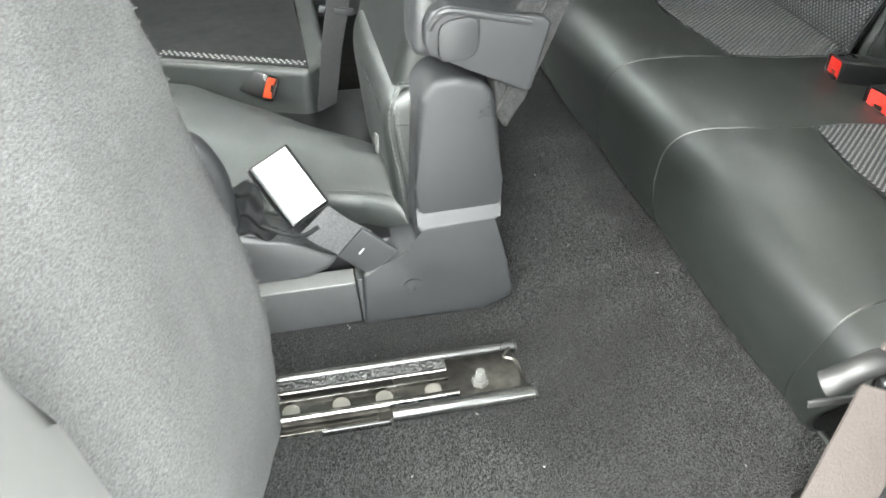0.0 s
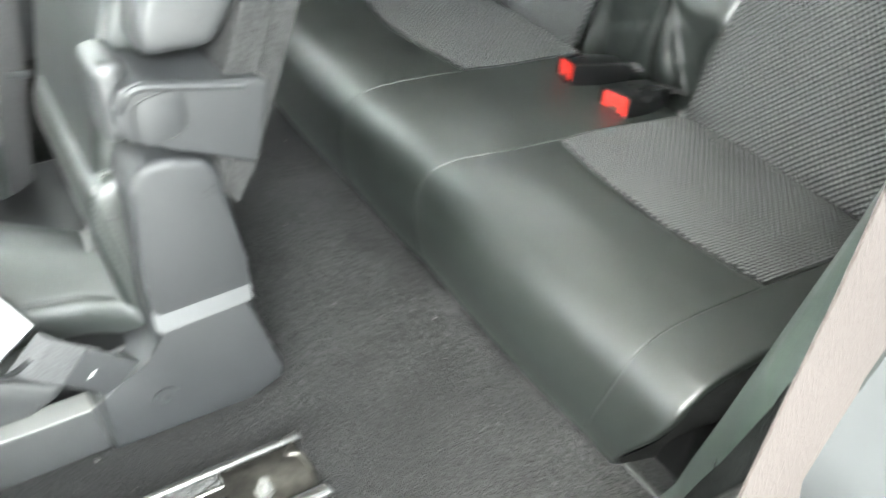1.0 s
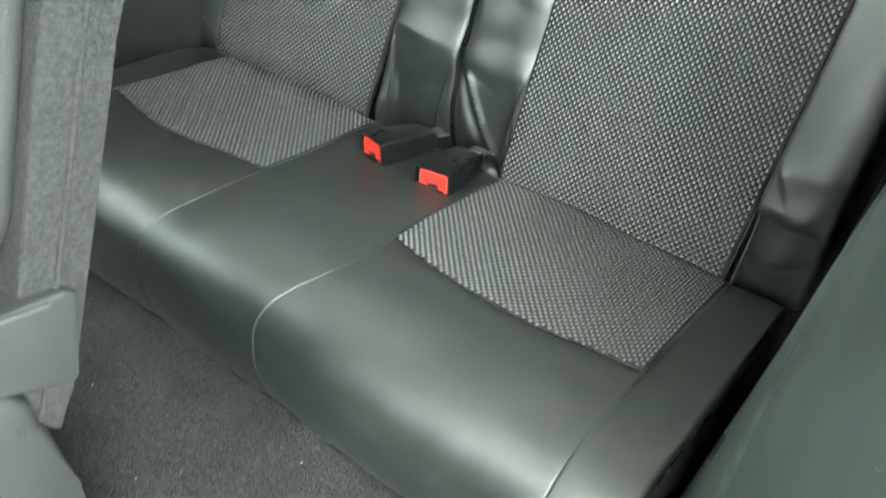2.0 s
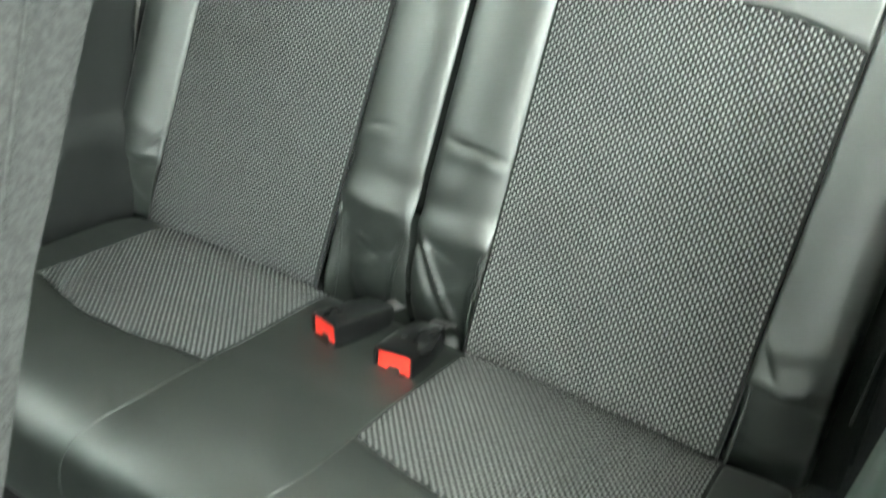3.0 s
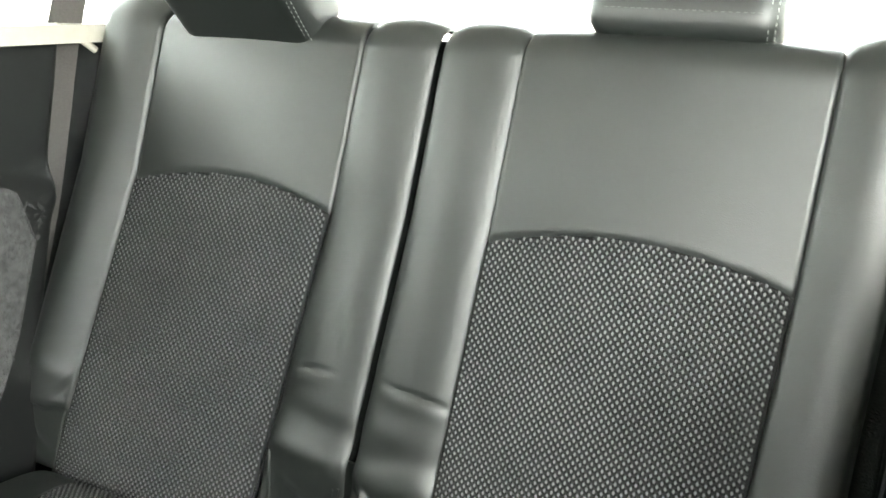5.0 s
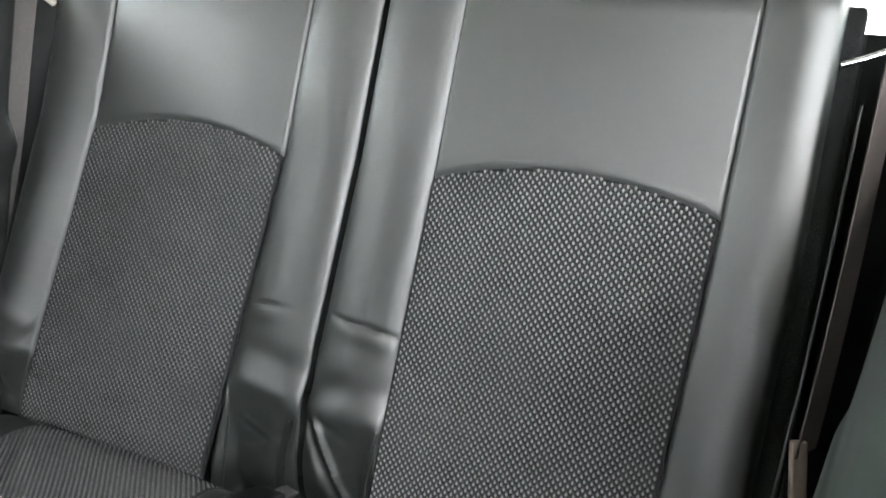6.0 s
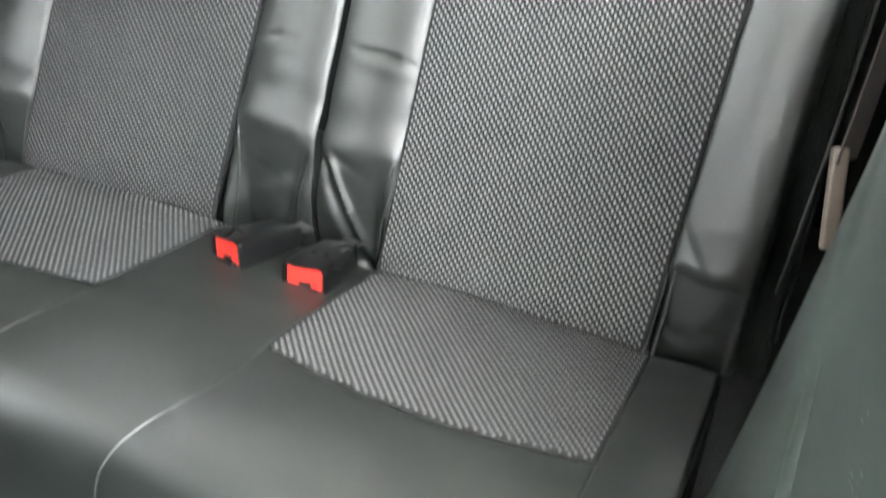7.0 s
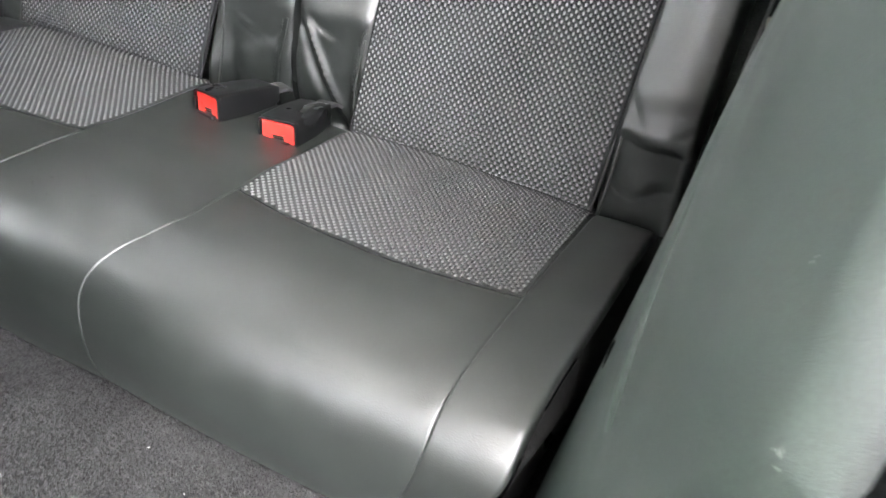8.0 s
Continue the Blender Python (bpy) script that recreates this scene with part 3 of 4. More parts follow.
def backrest(side):
    """One half of the split backrest. side: -1 beside the door, 1 beyond the gap."""
    b = thing("rear_seat_half", "black leather seat back half with an arched woven grey insert", "seat", "rear seat halves")
    def yy(a, c):
        return sorted((side * a, side * c))
    lo, hi = yy(SEAM, OUT)
    part("upper_panel", back_panel(lo, hi, arch, S_TOP, side, 50, 60, 0.006, 0.006, low=0.003), leather, b, "smooth black leather")
    insert = part("insert", back_panel(lo, hi, 0.0, arch, side, 70, 44, 0.0025, 0.004, high=0.003), cloth, b, "woven dark fabric")
    def sheet(a, s):
        v = a / (hi - lo)
        p, n = back_point(s, lo + a, 0.004 * math.sin(math.pi * v) - edge_roll(v, hi - lo, 0.0025) - 0.010 * max(0.0, 1 - s / 0.045) ** 2)
        return p, n, Vector((0, 1, 0)), B_DIR
    def inside(a, s):
        return 0.002 < a < hi - lo - 0.002 and s < arch(a / (hi - lo)) - 0.001
    weave_part(weave(sheet, hi - lo, ARC_S + ARC_H, pitch_v=0.0078, pitch_u=0.0045, w=0.0032, h=0.0050, lift=0.0006, inside=inside), insert)
    weave_part(weave(sheet, hi - lo, ARC_S + ARC_H, pitch_v=0.0078, pitch_u=0.0045, w=0.0044, h=0.0046, lift=0.0029, inside=inside, phase=1), insert, "raised dark mesh", mesh_cloth, "mesh")
    lo, hi = yy(0.004, SEAM)
    part("inner_strip", back_panel(lo, hi, -0.06, S_TOP, side, 230, 48, 0.022, 0.007, wrinkle=True, soft=0.24), leather, b, "creased black leather strip")
    lo, hi = yy(OUT, 0.508 if side < 0 else 0.534)
    part("outer_bolster", back_panel(lo, hi, 0.0, S_TOP, side, 300, 36, 0.006, 0.009, outer=True, wrinkle=True), leather, b, "black leather bolster")
    for y in (SEAM, OUT):
        part("seam", tube([back_point(S_TOP * k / 20, side * y, -0.0055)[0] for k in range(21)], 0.0016, 6, 60), plastic_black, b)
    lo, hi = yy(0.006, 0.526 if side < 0 else 0.520)
    body = [B0 - B_N * 0.065, B0 + B_DIR * 0.17 - B_N * 0.022, B0 + B_DIR * (B_LEN - 0.05) - B_N * 0.020, B0 + B_DIR * (B_LEN - 0.012) - B_N * 0.05, B0 + B_DIR * (B_LEN - 0.03) - B_N * 0.09, B0 - B_N * 0.09]
    part("shell", prism([(p.x, p.z) for p in body], lo, hi, 0.008), flock, b, "black carpeted back shell")
    if side < 0:
        for d in (0.030, 0.062):
            part("edge_welt", tube([B0 + B_DIR * k - B_N * d + Vector((0, lo - 0.0005, 0)) for k in (0.05, 0.2, 0.4, B_LEN - 0.05)], 0.0022, 8, 40), flock, b, "black edge welt")
    for y0, y1, y2 in ((0.106, 0.098, 0.093), (0.416, 0.423, 0.428)):
        line = [back_point(0.150, side * y0, -0.010)[0], back_point(0.128, side * y1, -0.001)[0], back_point(0.08, side * y2, -0.012 if y0 < 0.2 else -0.002)[0], back_point(0.0, side * y2, -0.030 if y0 < 0.2 else -0.012)[0]]
        part("welt", tube(line, 0.0020, 8, 30), leather, b, "soft leather welt")
    hem = (0.030, 0.022, 0.012) if side > 0 else (0.090, 0.090, 0.096)
    rows = [[(0.004 + 0.012 * k, 0.440 + 0.002 * math.sin(k)) for k in range(9)], [(0.01 * k, hem[0] + (hem[1] - hem[0]) * k / 6 if k < 6 else hem[1] + (hem[2] - hem[1]) * (k - 6) / 6) for k in range(13)]]
    for row in rows:
        crown = 0.008 if row[0][1] < 0.2 else 0.002
        def over(s, y, lift):
            return back_point(s, side * y, lift + crown * 0.6 - 0.010 * max(0.0, 1 - s / 0.045) ** 2 + folds(s, side * y, side))[0]
        part("stitching", stitches([over(s, y, 0.0012) for s, y in row], 0.004, 0.003, 0.0007), plastic_black, b)
        if row[0][1] < 0.2:
            part("hem", tube([over(s, y - 0.006 if side > 0 else y + 0.006, 0.0) for s, y in row], 0.0014, 8, 40), leather, b, "folded leather hem")
    return b


def headrest(b, y, tilt, size, drop, low=0.0):
    """A padded block on two posts; tilt: degrees forward."""
    base = B0 + B_DIR * (B_LEN - low) - B_N * 0.045
    m = Matrix.Translation((base.x, y, base.z)) @ pose(0, 0, 0, 0, 20 + tilt, 0)
    h = part("headrest", block((0.095, size, 0.16), 0.034, m @ Matrix.Translation((0, 0, 0.105 + drop)), 6), leather, b, "padded black leather headrest")
    for k in (-0.07, 0.07):
        part("post", tube([m @ Vector((0.0, k, -0.03)), m @ Vector((0.0, k, 0.04))], 0.006, 12), chrome, h, "chrome post")
    front = [m @ Vector((-0.0485, k, 0.05 + drop)) for k in (-size / 2 + 0.02, -size / 4, 0, size / 4, size / 2 - 0.02)]
    part("stitching", stitches(front), stitch, h, "pale stitching")
    for d in (0.006, 0.013):
        end = [m @ Vector((x, -size / 2 + d, z + drop)) for x, z in ((0.02, 0.0245), (-0.02, 0.0245), (-0.037, 0.036), (-0.043, 0.06), (-0.043, 0.12))]
        part("stitching", stitches(end, 0.005, 0.002, 0.00045), thread_white, h, "white double stitching")


near_back, far_back = backrest(-1), backrest(1)
part("gusset", grid(lambda u, v: back_point(0.15 * u, 0.014 - 0.040 * v, -0.012 - 0.062 * (1 - u) + 0.003 * math.sin(v * 6 + u * 4))[0], 20, 12, -0.003), leather, near_back, "folded leather gusset")
headrest(near_back, -0.268, 0, 0.205, -0.031)
headrest(far_back, 0.285, -62, 0.225, -0.02, 0.020)


# ---- the two belt buckles on the bench ----
def buckle(face, tail, roll, button=red, label="black belt buckle with a red release button lying on the bench", size=1.0):
    """face: the middle of the button end; tail: where its stalk leaves the seat."""
    f, t = Vector(face), Vector(tail)
    ax = (t - f).normalized()
    sidew = ax.cross(Vector((0, 0, 1))).normalized()
    m = Matrix((ax, sidew, ax.cross(sidew) * -1)).transposed().to_4x4()
    m = Matrix.Translation(f) @ m @ pose(0, 0, 0, roll, 0, 0)
    ob = thing("belt_buckle", label, "buckle", "belt buckles")
    w, h, l = 0.052 * size, 0.033 * size, 0.076 * size
    body = bmesh.new()
    rings = []
    for d, kw, kh in ((0, 1, 1), (0.02, 1, 1), (0.045, 0.97, 0.96), (l, 0.84, 0.84), (l + 0.012, 0.62, 0.55)):
        ring = []
        for q in range(20):
            a = q * math.tau / 20
            c, s = math.cos(a), math.sin(a)
            ring.append(body.verts.new(m @ Vector((d, math.copysign(abs(c) ** 0.2, c) * w / 2 * kw, math.copysign(abs(s) ** 0.2, s) * h / 2 * kh))))
        rings.append(ring)
    for r, q in zip(rings, rings[1:]):
        for k in range(20):
            body.faces.new((r[k], r[(k + 1) % 20], q[(k + 1) % 20], q[k]))
    body.faces.new(rings[0][::-1])
    body.faces.new(rings[-1])
    house = part("housing", body, plastic_black, ob)
    part("button", block((0.004, w * 0.80, h * 0.46), 0.0015, m @ Matrix.Translation((-0.0008, 0, h * 0.13))), button, house, "release button")
    for k in (-1, 1):
        part("button_side", block((0.004, w * 0.25, h * 0.46), 0.001, m @ Matrix.Translation((-0.0008, k * w * 0.275, -h * 0.13))), button, house, "release button leg")
    part("slot", block((0.003, w * 0.42, h * 0.16), 0.0008, m @ Matrix.Translation((-0.0006, 0, -h * 0.12))), steel_dark, house, "tongue slot")
    edge = bmesh.new()
    loops = []
    for d, k in ((0.001, 1.0), (-0.0045, 0.99), (-0.0045, 0.90), (0.001, 0.88)):
        loops.append([edge.verts.new(m @ Vector((d, math.copysign(abs(math.cos(a)) ** 0.3, math.cos(a)) * w / 2 * k, math.copysign(abs(math.sin(a)) ** 0.3, math.sin(a)) * h / 2 * (k if k > 0.95 else k - 0.03)))) for a in [q * math.tau / 20 for q in range(20)]])
    for r, q in zip(loops, loops[1:]):
        for k in range(20):
            edge.faces.new((r[k], r[(k + 1) % 20], q[(k + 1) % 20], q[k]))
    part("rim", edge, plastic_black, house)
    part("lip", block((0.009, w * 0.62, h * 0.18), 0.0015, m @ Matrix.Translation((-0.0035, 0, -h * 0.37))), plastic_black, house)
    part("stalk", ribbon([m @ Vector((l, 0, 0)), m @ Vector((l + 0.03, 0, 0)), t + Vector((0.03, 0, -0.01))], (sidew, sidew), 0.022, 0.004), webbing, ob, "black stalk")
    return ob


buckle((0.334, 0.034, 0.272), (0.415, 0.010, 0.266), 8)
buckle((0.334, -0.066, 0.268), (0.425, -0.060, 0.260), 4)


# ---- the second-row seat beyond the gap in the floor rails ----
def rear_line(z):
    return -0.185 + 0.38 * (z - 0.31)


seat2 = thing("second_row_seat", "black leather second-row seat with felt back and plastic side covers", "seat", "second-row seats")
base_cover = part("base_cover", prism([(-0.80, 0.056), (-0.357, 0.062), (-0.3625, 0.1225), (-0.80, 0.1205)], -0.116, -0.094, 0.0015), plastic_sill, seat2, "mid-grey plastic base cover")
# The top edge is coloured paler than the cover below it.
part("top_edge", prism([(-0.80, 0.1195), (-0.3625, 0.1215), (-0.3628, 0.1245), (-0.80, 0.1225)], -0.1168, -0.094, 0.0012), shell_pale, base_cover, "pale top edge of the base cover")
for v in bpy.data.objects["top_edge"].data.vertices:
    v.co.z += 0.22 * (v.co.y + 0.1168)
part("end_strip", prism([(-0.3555, 0.061), (-0.3505, 0.061), (-0.3545, 0.130), (-0.3615, 0.130)], -0.1178, -0.094, 0.0018), plastic_sill, base_cover)
part("under_frame", span(-0.80, -0.300, -0.084, 0.05, 0.075, 0.160, 0.006), plastic_black, seat2, "black seat frame")
cover = part("recliner_cover", prism([(-0.355, 0.062), (-0.205, 0.060), (-0.168, 0.076), (-0.164, 0.098), (-0.183, 0.135), (-0.190, 0.205), (-0.288, 0.200), (-0.286, 0.178), (-0.300, 0.168), (-0.312, 0.160), (-0.330, 0.152), (-0.355, 0.140)], -0.124, -0.045, 0.006), plastic, seat2, "moulded dark grey plastic recliner cover")
part("upper_cover", prism([(-0.291, 0.19), (-0.184, 0.19), (-0.187, 0.25), (-0.198, 0.352), (-0.211, 0.371), (-0.240, 0.380), (-0.270, 0.378), (-0.284, 0.358), (-0.288, 0.25)], -0.118, -0.045, 0.0125, 4), plastic, cover)


def ledge_place(u, v):
    x = -0.2875 + 0.099 * u
    return Vector((x, -0.1245 + 0.0095 * v, 0.200 + 0.003 * u + 0.020 * v))


part("face_panel", prism([(-0.266, 0.340), (-0.256, 0.350), (-0.222, 0.347), (-0.210, 0.335), (-0.193, 0.224), (-0.277, 0.224)], -0.1172, -0.110, 0.0045, 4), plastic, cover)
part("ledge", grid(ledge_place, 12, 4, 0.004), plastic, cover)
ring = bmesh.new()
bmesh.ops.create_cone(ring, cap_ends=True, segments=28, radius1=0.0125, radius2=0.0125, depth=0.006, matrix=pose(-0.294, -0.1235, 0.113, 90, 0, 0))
part("plug", ring, plastic, cover, "round recessed plug")
plug = bmesh.new()
bmesh.ops.create_uvsphere(plug, u_segments=20, v_segments=10, radius=0.010, matrix=pose(-0.296, -0.1225, 0.111) @ Matrix.Diagonal((1, 0.5, 1, 1)))
part("plug_cap", plug, plastic, cover)


def row2_place(u, v):
    """The cushion narrows towards the backrest and drops round at its sides and its rear end."""
    x = -0.82 + 0.532 * u
    near = float(np.interp(x, (-0.82, -0.45, -0.393, -0.341, -0.303, -0.29), (-0.034, -0.028, -0.026, -0.038, -0.058, -0.066)))
    far = float(np.interp(x, (-0.82, -0.60, -0.546, -0.498, -0.441, -0.393, -0.322, -0.29), (0.350, 0.340, 0.316, 0.266, 0.213, 0.161, 0.10, 0.065)))
    if v < 0.1:
        y, z = near - 0.014 + 0.010 * (1 - v * 10) ** 2, 0.150 + 0.38 * v
    elif v < 0.2:
        a = (v - 0.1) * 5 * math.pi
        y, z = near - 0.014 * math.cos(a), 0.188 + 0.016 * math.sin(a)
    elif v < 0.86:
        w = (v - 0.2) / 0.66
        y, z = near + (far - 0.022 - near) * w, 0.204 + 0.020 * math.sin(math.pi * w) ** 0.8 + 0.002 * noise.noise(Vector((x * 12, w * 4, 3)))
    else:
        a = (v - 0.86) / 0.14 * math.pi / 2
        y, z = far - 0.022 + 0.022 * math.sin(a), 0.204 - 0.07 * (1 - math.cos(a))
    k = max(0.0, (u - 0.965) / 0.035)
    return Vector((x, y, 0.15 + (z - 0.15) * math.sqrt(max(0.0, 1 - 0.8 * k * k))))


part("cushion", grid(row2_place, 90, 80, 0.004), leather_dull, seat2, "smooth black leather")
seam_line = [row2_place(u, 0.195) + Vector((0, 0, 0.0002)) for u in (0.02, 0.3, 0.6, 0.74, 0.80, 0.86, 0.91, 0.95, 0.975)]
part("cushion_seam", tube(seam_line, 0.0008, 6, 60), plastic_black, seat2)
part("cushion_stitching", stitches([row2_place(u, 0.172) + Vector((0, -0.0006, 0.0004)) for u in (0.02, 0.3, 0.6, 0.74, 0.80, 0.86, 0.91, 0.95)], 0.004, 0.0025, 0.0007), plastic_black, seat2, "black stitching")
part("roll_seam", tube([(-0.56, -0.0965, 0.2035), (-0.487, -0.0955, 0.1985), (-0.452, -0.0965, 0.1855), (-0.419, -0.0985, 0.1735), (-0.389, -0.0995, 0.1595), (-0.372, -0.0960, 0.148)], 0.0010, 6, 50), plastic_black, seat2)
part("roll_stitching", stitches([(-0.56, -0.0935, 0.2075), (-0.487, -0.0925, 0.2030), (-0.452, -0.0935, 0.1900), (-0.419, -0.0955, 0.1778), (-0.389, -0.0965, 0.1640), (-0.372, -0.0930, 0.152)], 0.004, 0.0025, 0.0007), plastic_black, seat2, "black stitching")
part("side_cushion", prism([(-0.82, 0.115), (-0.418, 0.123), (-0.390, 0.136), (-0.376, 0.152), (-0.43, 0.178), (-0.487, 0.200), (-0.82, 0.215)], -0.100, -0.040, 0.016, 5), leather_grey, seat2, "grey leather side roll")
outer_seat = thing("second_row_seat", "black leather outer second-row seat cushion with woven insert and dotted border", "seat", "second-row seats")
def lying(outline, z0, z1, bevel, segments=4):
    """An outline of (x, y) drawn up from z0 to z1."""
    bm = prism(outline, z0, z1, bevel, segments)
    for v in bm.verts:
        v.co.y, v.co.z = v.co.z, v.co.y
    return bm


part("outer_cushion", lying([(-0.84, 0.425), (-0.60, 0.336), (-0.378, 0.253), (-0.354, 0.274), (-0.342, 0.33), (-0.34, 0.86), (-0.84, 0.86)], 0.10, 0.231, 0.012), leather_dull, outer_seat, "smooth black leather")
insert2 = part("insert", lying([(-0.375, 0.262), (-0.585, 0.342), (-0.615, 0.366), (-0.636, 0.42), (-0.656, 0.52), (-0.660, 0.62), (-0.655, 0.80), (-0.375, 0.80)], 0.20, 0.2345, 0.0035), cloth, outer_seat, "woven dark fabric")
ALONG, IN = Vector((0.934, -0.356, 0)), Vector((0.356, 0.934, 0))
weave_part(weave(lambda a, b: (Vector((-0.592, 0.3475, 0.2345)) + ALONG * a + IN * b, Vector((0, 0, 1)), ALONG, IN), 0.226, 0.018, 0.0092, 0.0050, 0.0050, 0.0038, 0.0014), insert2, "pale dotted border", thread_pale)
part("insert_seam", tube([(-0.588, 0.340, 0.2325), (-0.619, 0.364, 0.2325), (-0.640, 0.42, 0.2325), (-0.660, 0.52, 0.2325), (-0.664, 0.62, 0.2325), (-0.659, 0.80, 0.2325)], 0.0018, 6, 60), leather, outer_seat, "soft leather welt")
# The gap between the cushions is a solid block; its black stands for shade.
part("gap_block", span(-0.56, -0.285, 0.05, 0.330, 0.10, 0.160, 0.006), plastic_black, seat2, "black block that stands for the shaded recess between the cushions")
part("lower_backrest", prism([(-0.300, 0.15), (-0.235, 0.15), (-0.222, 0.30), (-0.235, 0.338), (-0.275, 0.352), (-0.310, 0.338), (-0.317, 0.30)], -0.072, 0.205, 0.022, 6), leather, seat2, "padded black leather side roll")
line = [(-0.243, -0.0735, 0.352), (-0.270, -0.071, 0.3515), (-0.286, -0.0635, 0.3495), (-0.2955, -0.061, 0.3445), (-0.3025, -0.0705, 0.326), (-0.3035, -0.0722, 0.306), (-0.3005, -0.0722, 0.279), (-0.2925, -0.0722, 0.236), (-0.288, -0.0722, 0.20)]
part("backrest_welt", tube(line, 0.0019, 8, 80), leather, seat2, "soft leather welt")
for d in (-0.0055, 0.0050):
    part("welt_stitching", stitches([(x + d * (1 if z < 0.335 else 0.5), y - 0.0006 if d > 0 else y + 0.001, z + (0 if z < 0.335 else -d * 0.7)) for x, y, z in line], 0.004, 0.0025, 0.0006), stitch, seat2, "grey stitching")
part("backrest_seam", tube([(-0.3165, 0.12, 0.303), (-0.3162, 0.07, 0.306), (-0.3155, -0.02, 0.310), (-0.3125, -0.058, 0.311), (-0.3065, -0.0685, 0.310), (-0.299, -0.0726, 0.307), (-0.276, -0.0726, 0.305)], 0.0008, 6, 60), plastic_black, seat2)
front = [(rear_line(z) - d, z) for z, d in ((0.30, 0.12), (0.45, 0.145), (0.75, 0.135), (0.785, 0.11), (0.795, 0.05))] + [(rear_line(0.30) - 0.03, 0.30)]
part("backrest", prism(front, -0.055, 0.235, 0.02, 5), leather, seat2, "smooth black leather backrest")
side = [(rear_line(z) - d, z) for z, d in ((0.470, 0.125), (0.50, 0.135), (0.75, 0.13), (0.782, 0.11), (0.792, 0.06), (0.50, 0.052), (0.470, 0.062))]
part("side_bolster", prism(side, -0.112, -0.050, 0.016, 5), leather_grey, seat2, "grey leather side bolster")
back = [(rear_line(z) - d, z) for z, d in ((0.315, 0.004), (0.35, 0.0), (0.60, 0.0), (0.74, -0.012), (0.785, -0.014), (0.812, 0.004), (0.816, 0.042), (0.79, 0.056), (0.40, 0.054), (0.33, 0.022))]


def felt_slab(outline, y0, y1):
    bm = prism(outline, y0, y1, 0.006, 3)
    bmesh.ops.triangulate(bm, faces=bm.faces)
    bmesh.ops.subdivide_edges(bm, edges=[e for e in bm.edges if e.calc_length() > 0.05], cuts=6)
    for v in bm.verts:
        v.co += Vector((1, 0.6, 0)) * 0.0016 * noise.noise(v.co * 45)
    return bm


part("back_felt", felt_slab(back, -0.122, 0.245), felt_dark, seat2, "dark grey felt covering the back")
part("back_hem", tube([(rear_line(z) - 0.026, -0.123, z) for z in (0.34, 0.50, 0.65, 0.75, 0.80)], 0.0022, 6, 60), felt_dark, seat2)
lever = part("lever_housing", prism([(-0.281, 0.425), (-0.276, 0.413), (-0.238, 0.396), (-0.174, 0.364), (-0.166, 0.367), (-0.150, 0.438), (-0.158, 0.445), (-0.195, 0.450), (-0.258, 0.464), (-0.274, 0.459), (-0.281, 0.445)], -0.132, -0.06, 0.007, 4), plastic, seat2, "dark plastic lever housing")
part("lever_ridge", tube([(-0.276, -0.130, 0.440), (-0.270, -0.132, 0.452), (-0.256, -0.1325, 0.458), (-0.21, -0.1325, 0.449), (-0.172, -0.132, 0.441)], 0.0036, 8, 30), plastic, lever, "raised pale edge")
rounded = [(-0.2465 + 0.0205 * math.copysign(abs(math.cos(k)) ** 0.55, math.cos(k)), 0.4285 + 0.0215 * math.copysign(abs(math.sin(k)) ** 0.55, math.sin(k)) + 0.0029 * math.copysign(abs(math.cos(k)) ** 0.55, math.cos(k))) for k in [q * math.tau / 28 for q in range(28)]]
part("lever_button", prism(rounded, -0.1332, -0.120, 0.0012, 2), plastic, lever, "rounded square push button")
part("button_groove", tube([(x, -0.1324, z) for x, z in rounded + rounded[:1]], 0.0011, 6, 84), plastic_black, lever, "dark groove round the button")
part("lever_back", span(-0.290, -0.262, -0.118, -0.06, 0.405, 0.478, 0.012), leather_grey, seat2)
part("handle", tube([(-0.545, -0.105, 0.335), (-0.520, -0.108, 0.325), (-0.502, -0.110, 0.285), (-0.498, -0.110, 0.225), (-0.505, -0.110, 0.19)], 0.013, 10, 30), plastic, seat2, "curved grey plastic handle")
part("tag", block((0.0025, 0.008, 0.026), 0.001, pose(-0.3185, -0.030, 0.262, 0, 0, 20)), shell_pale, seat2, "small white fabric tag")


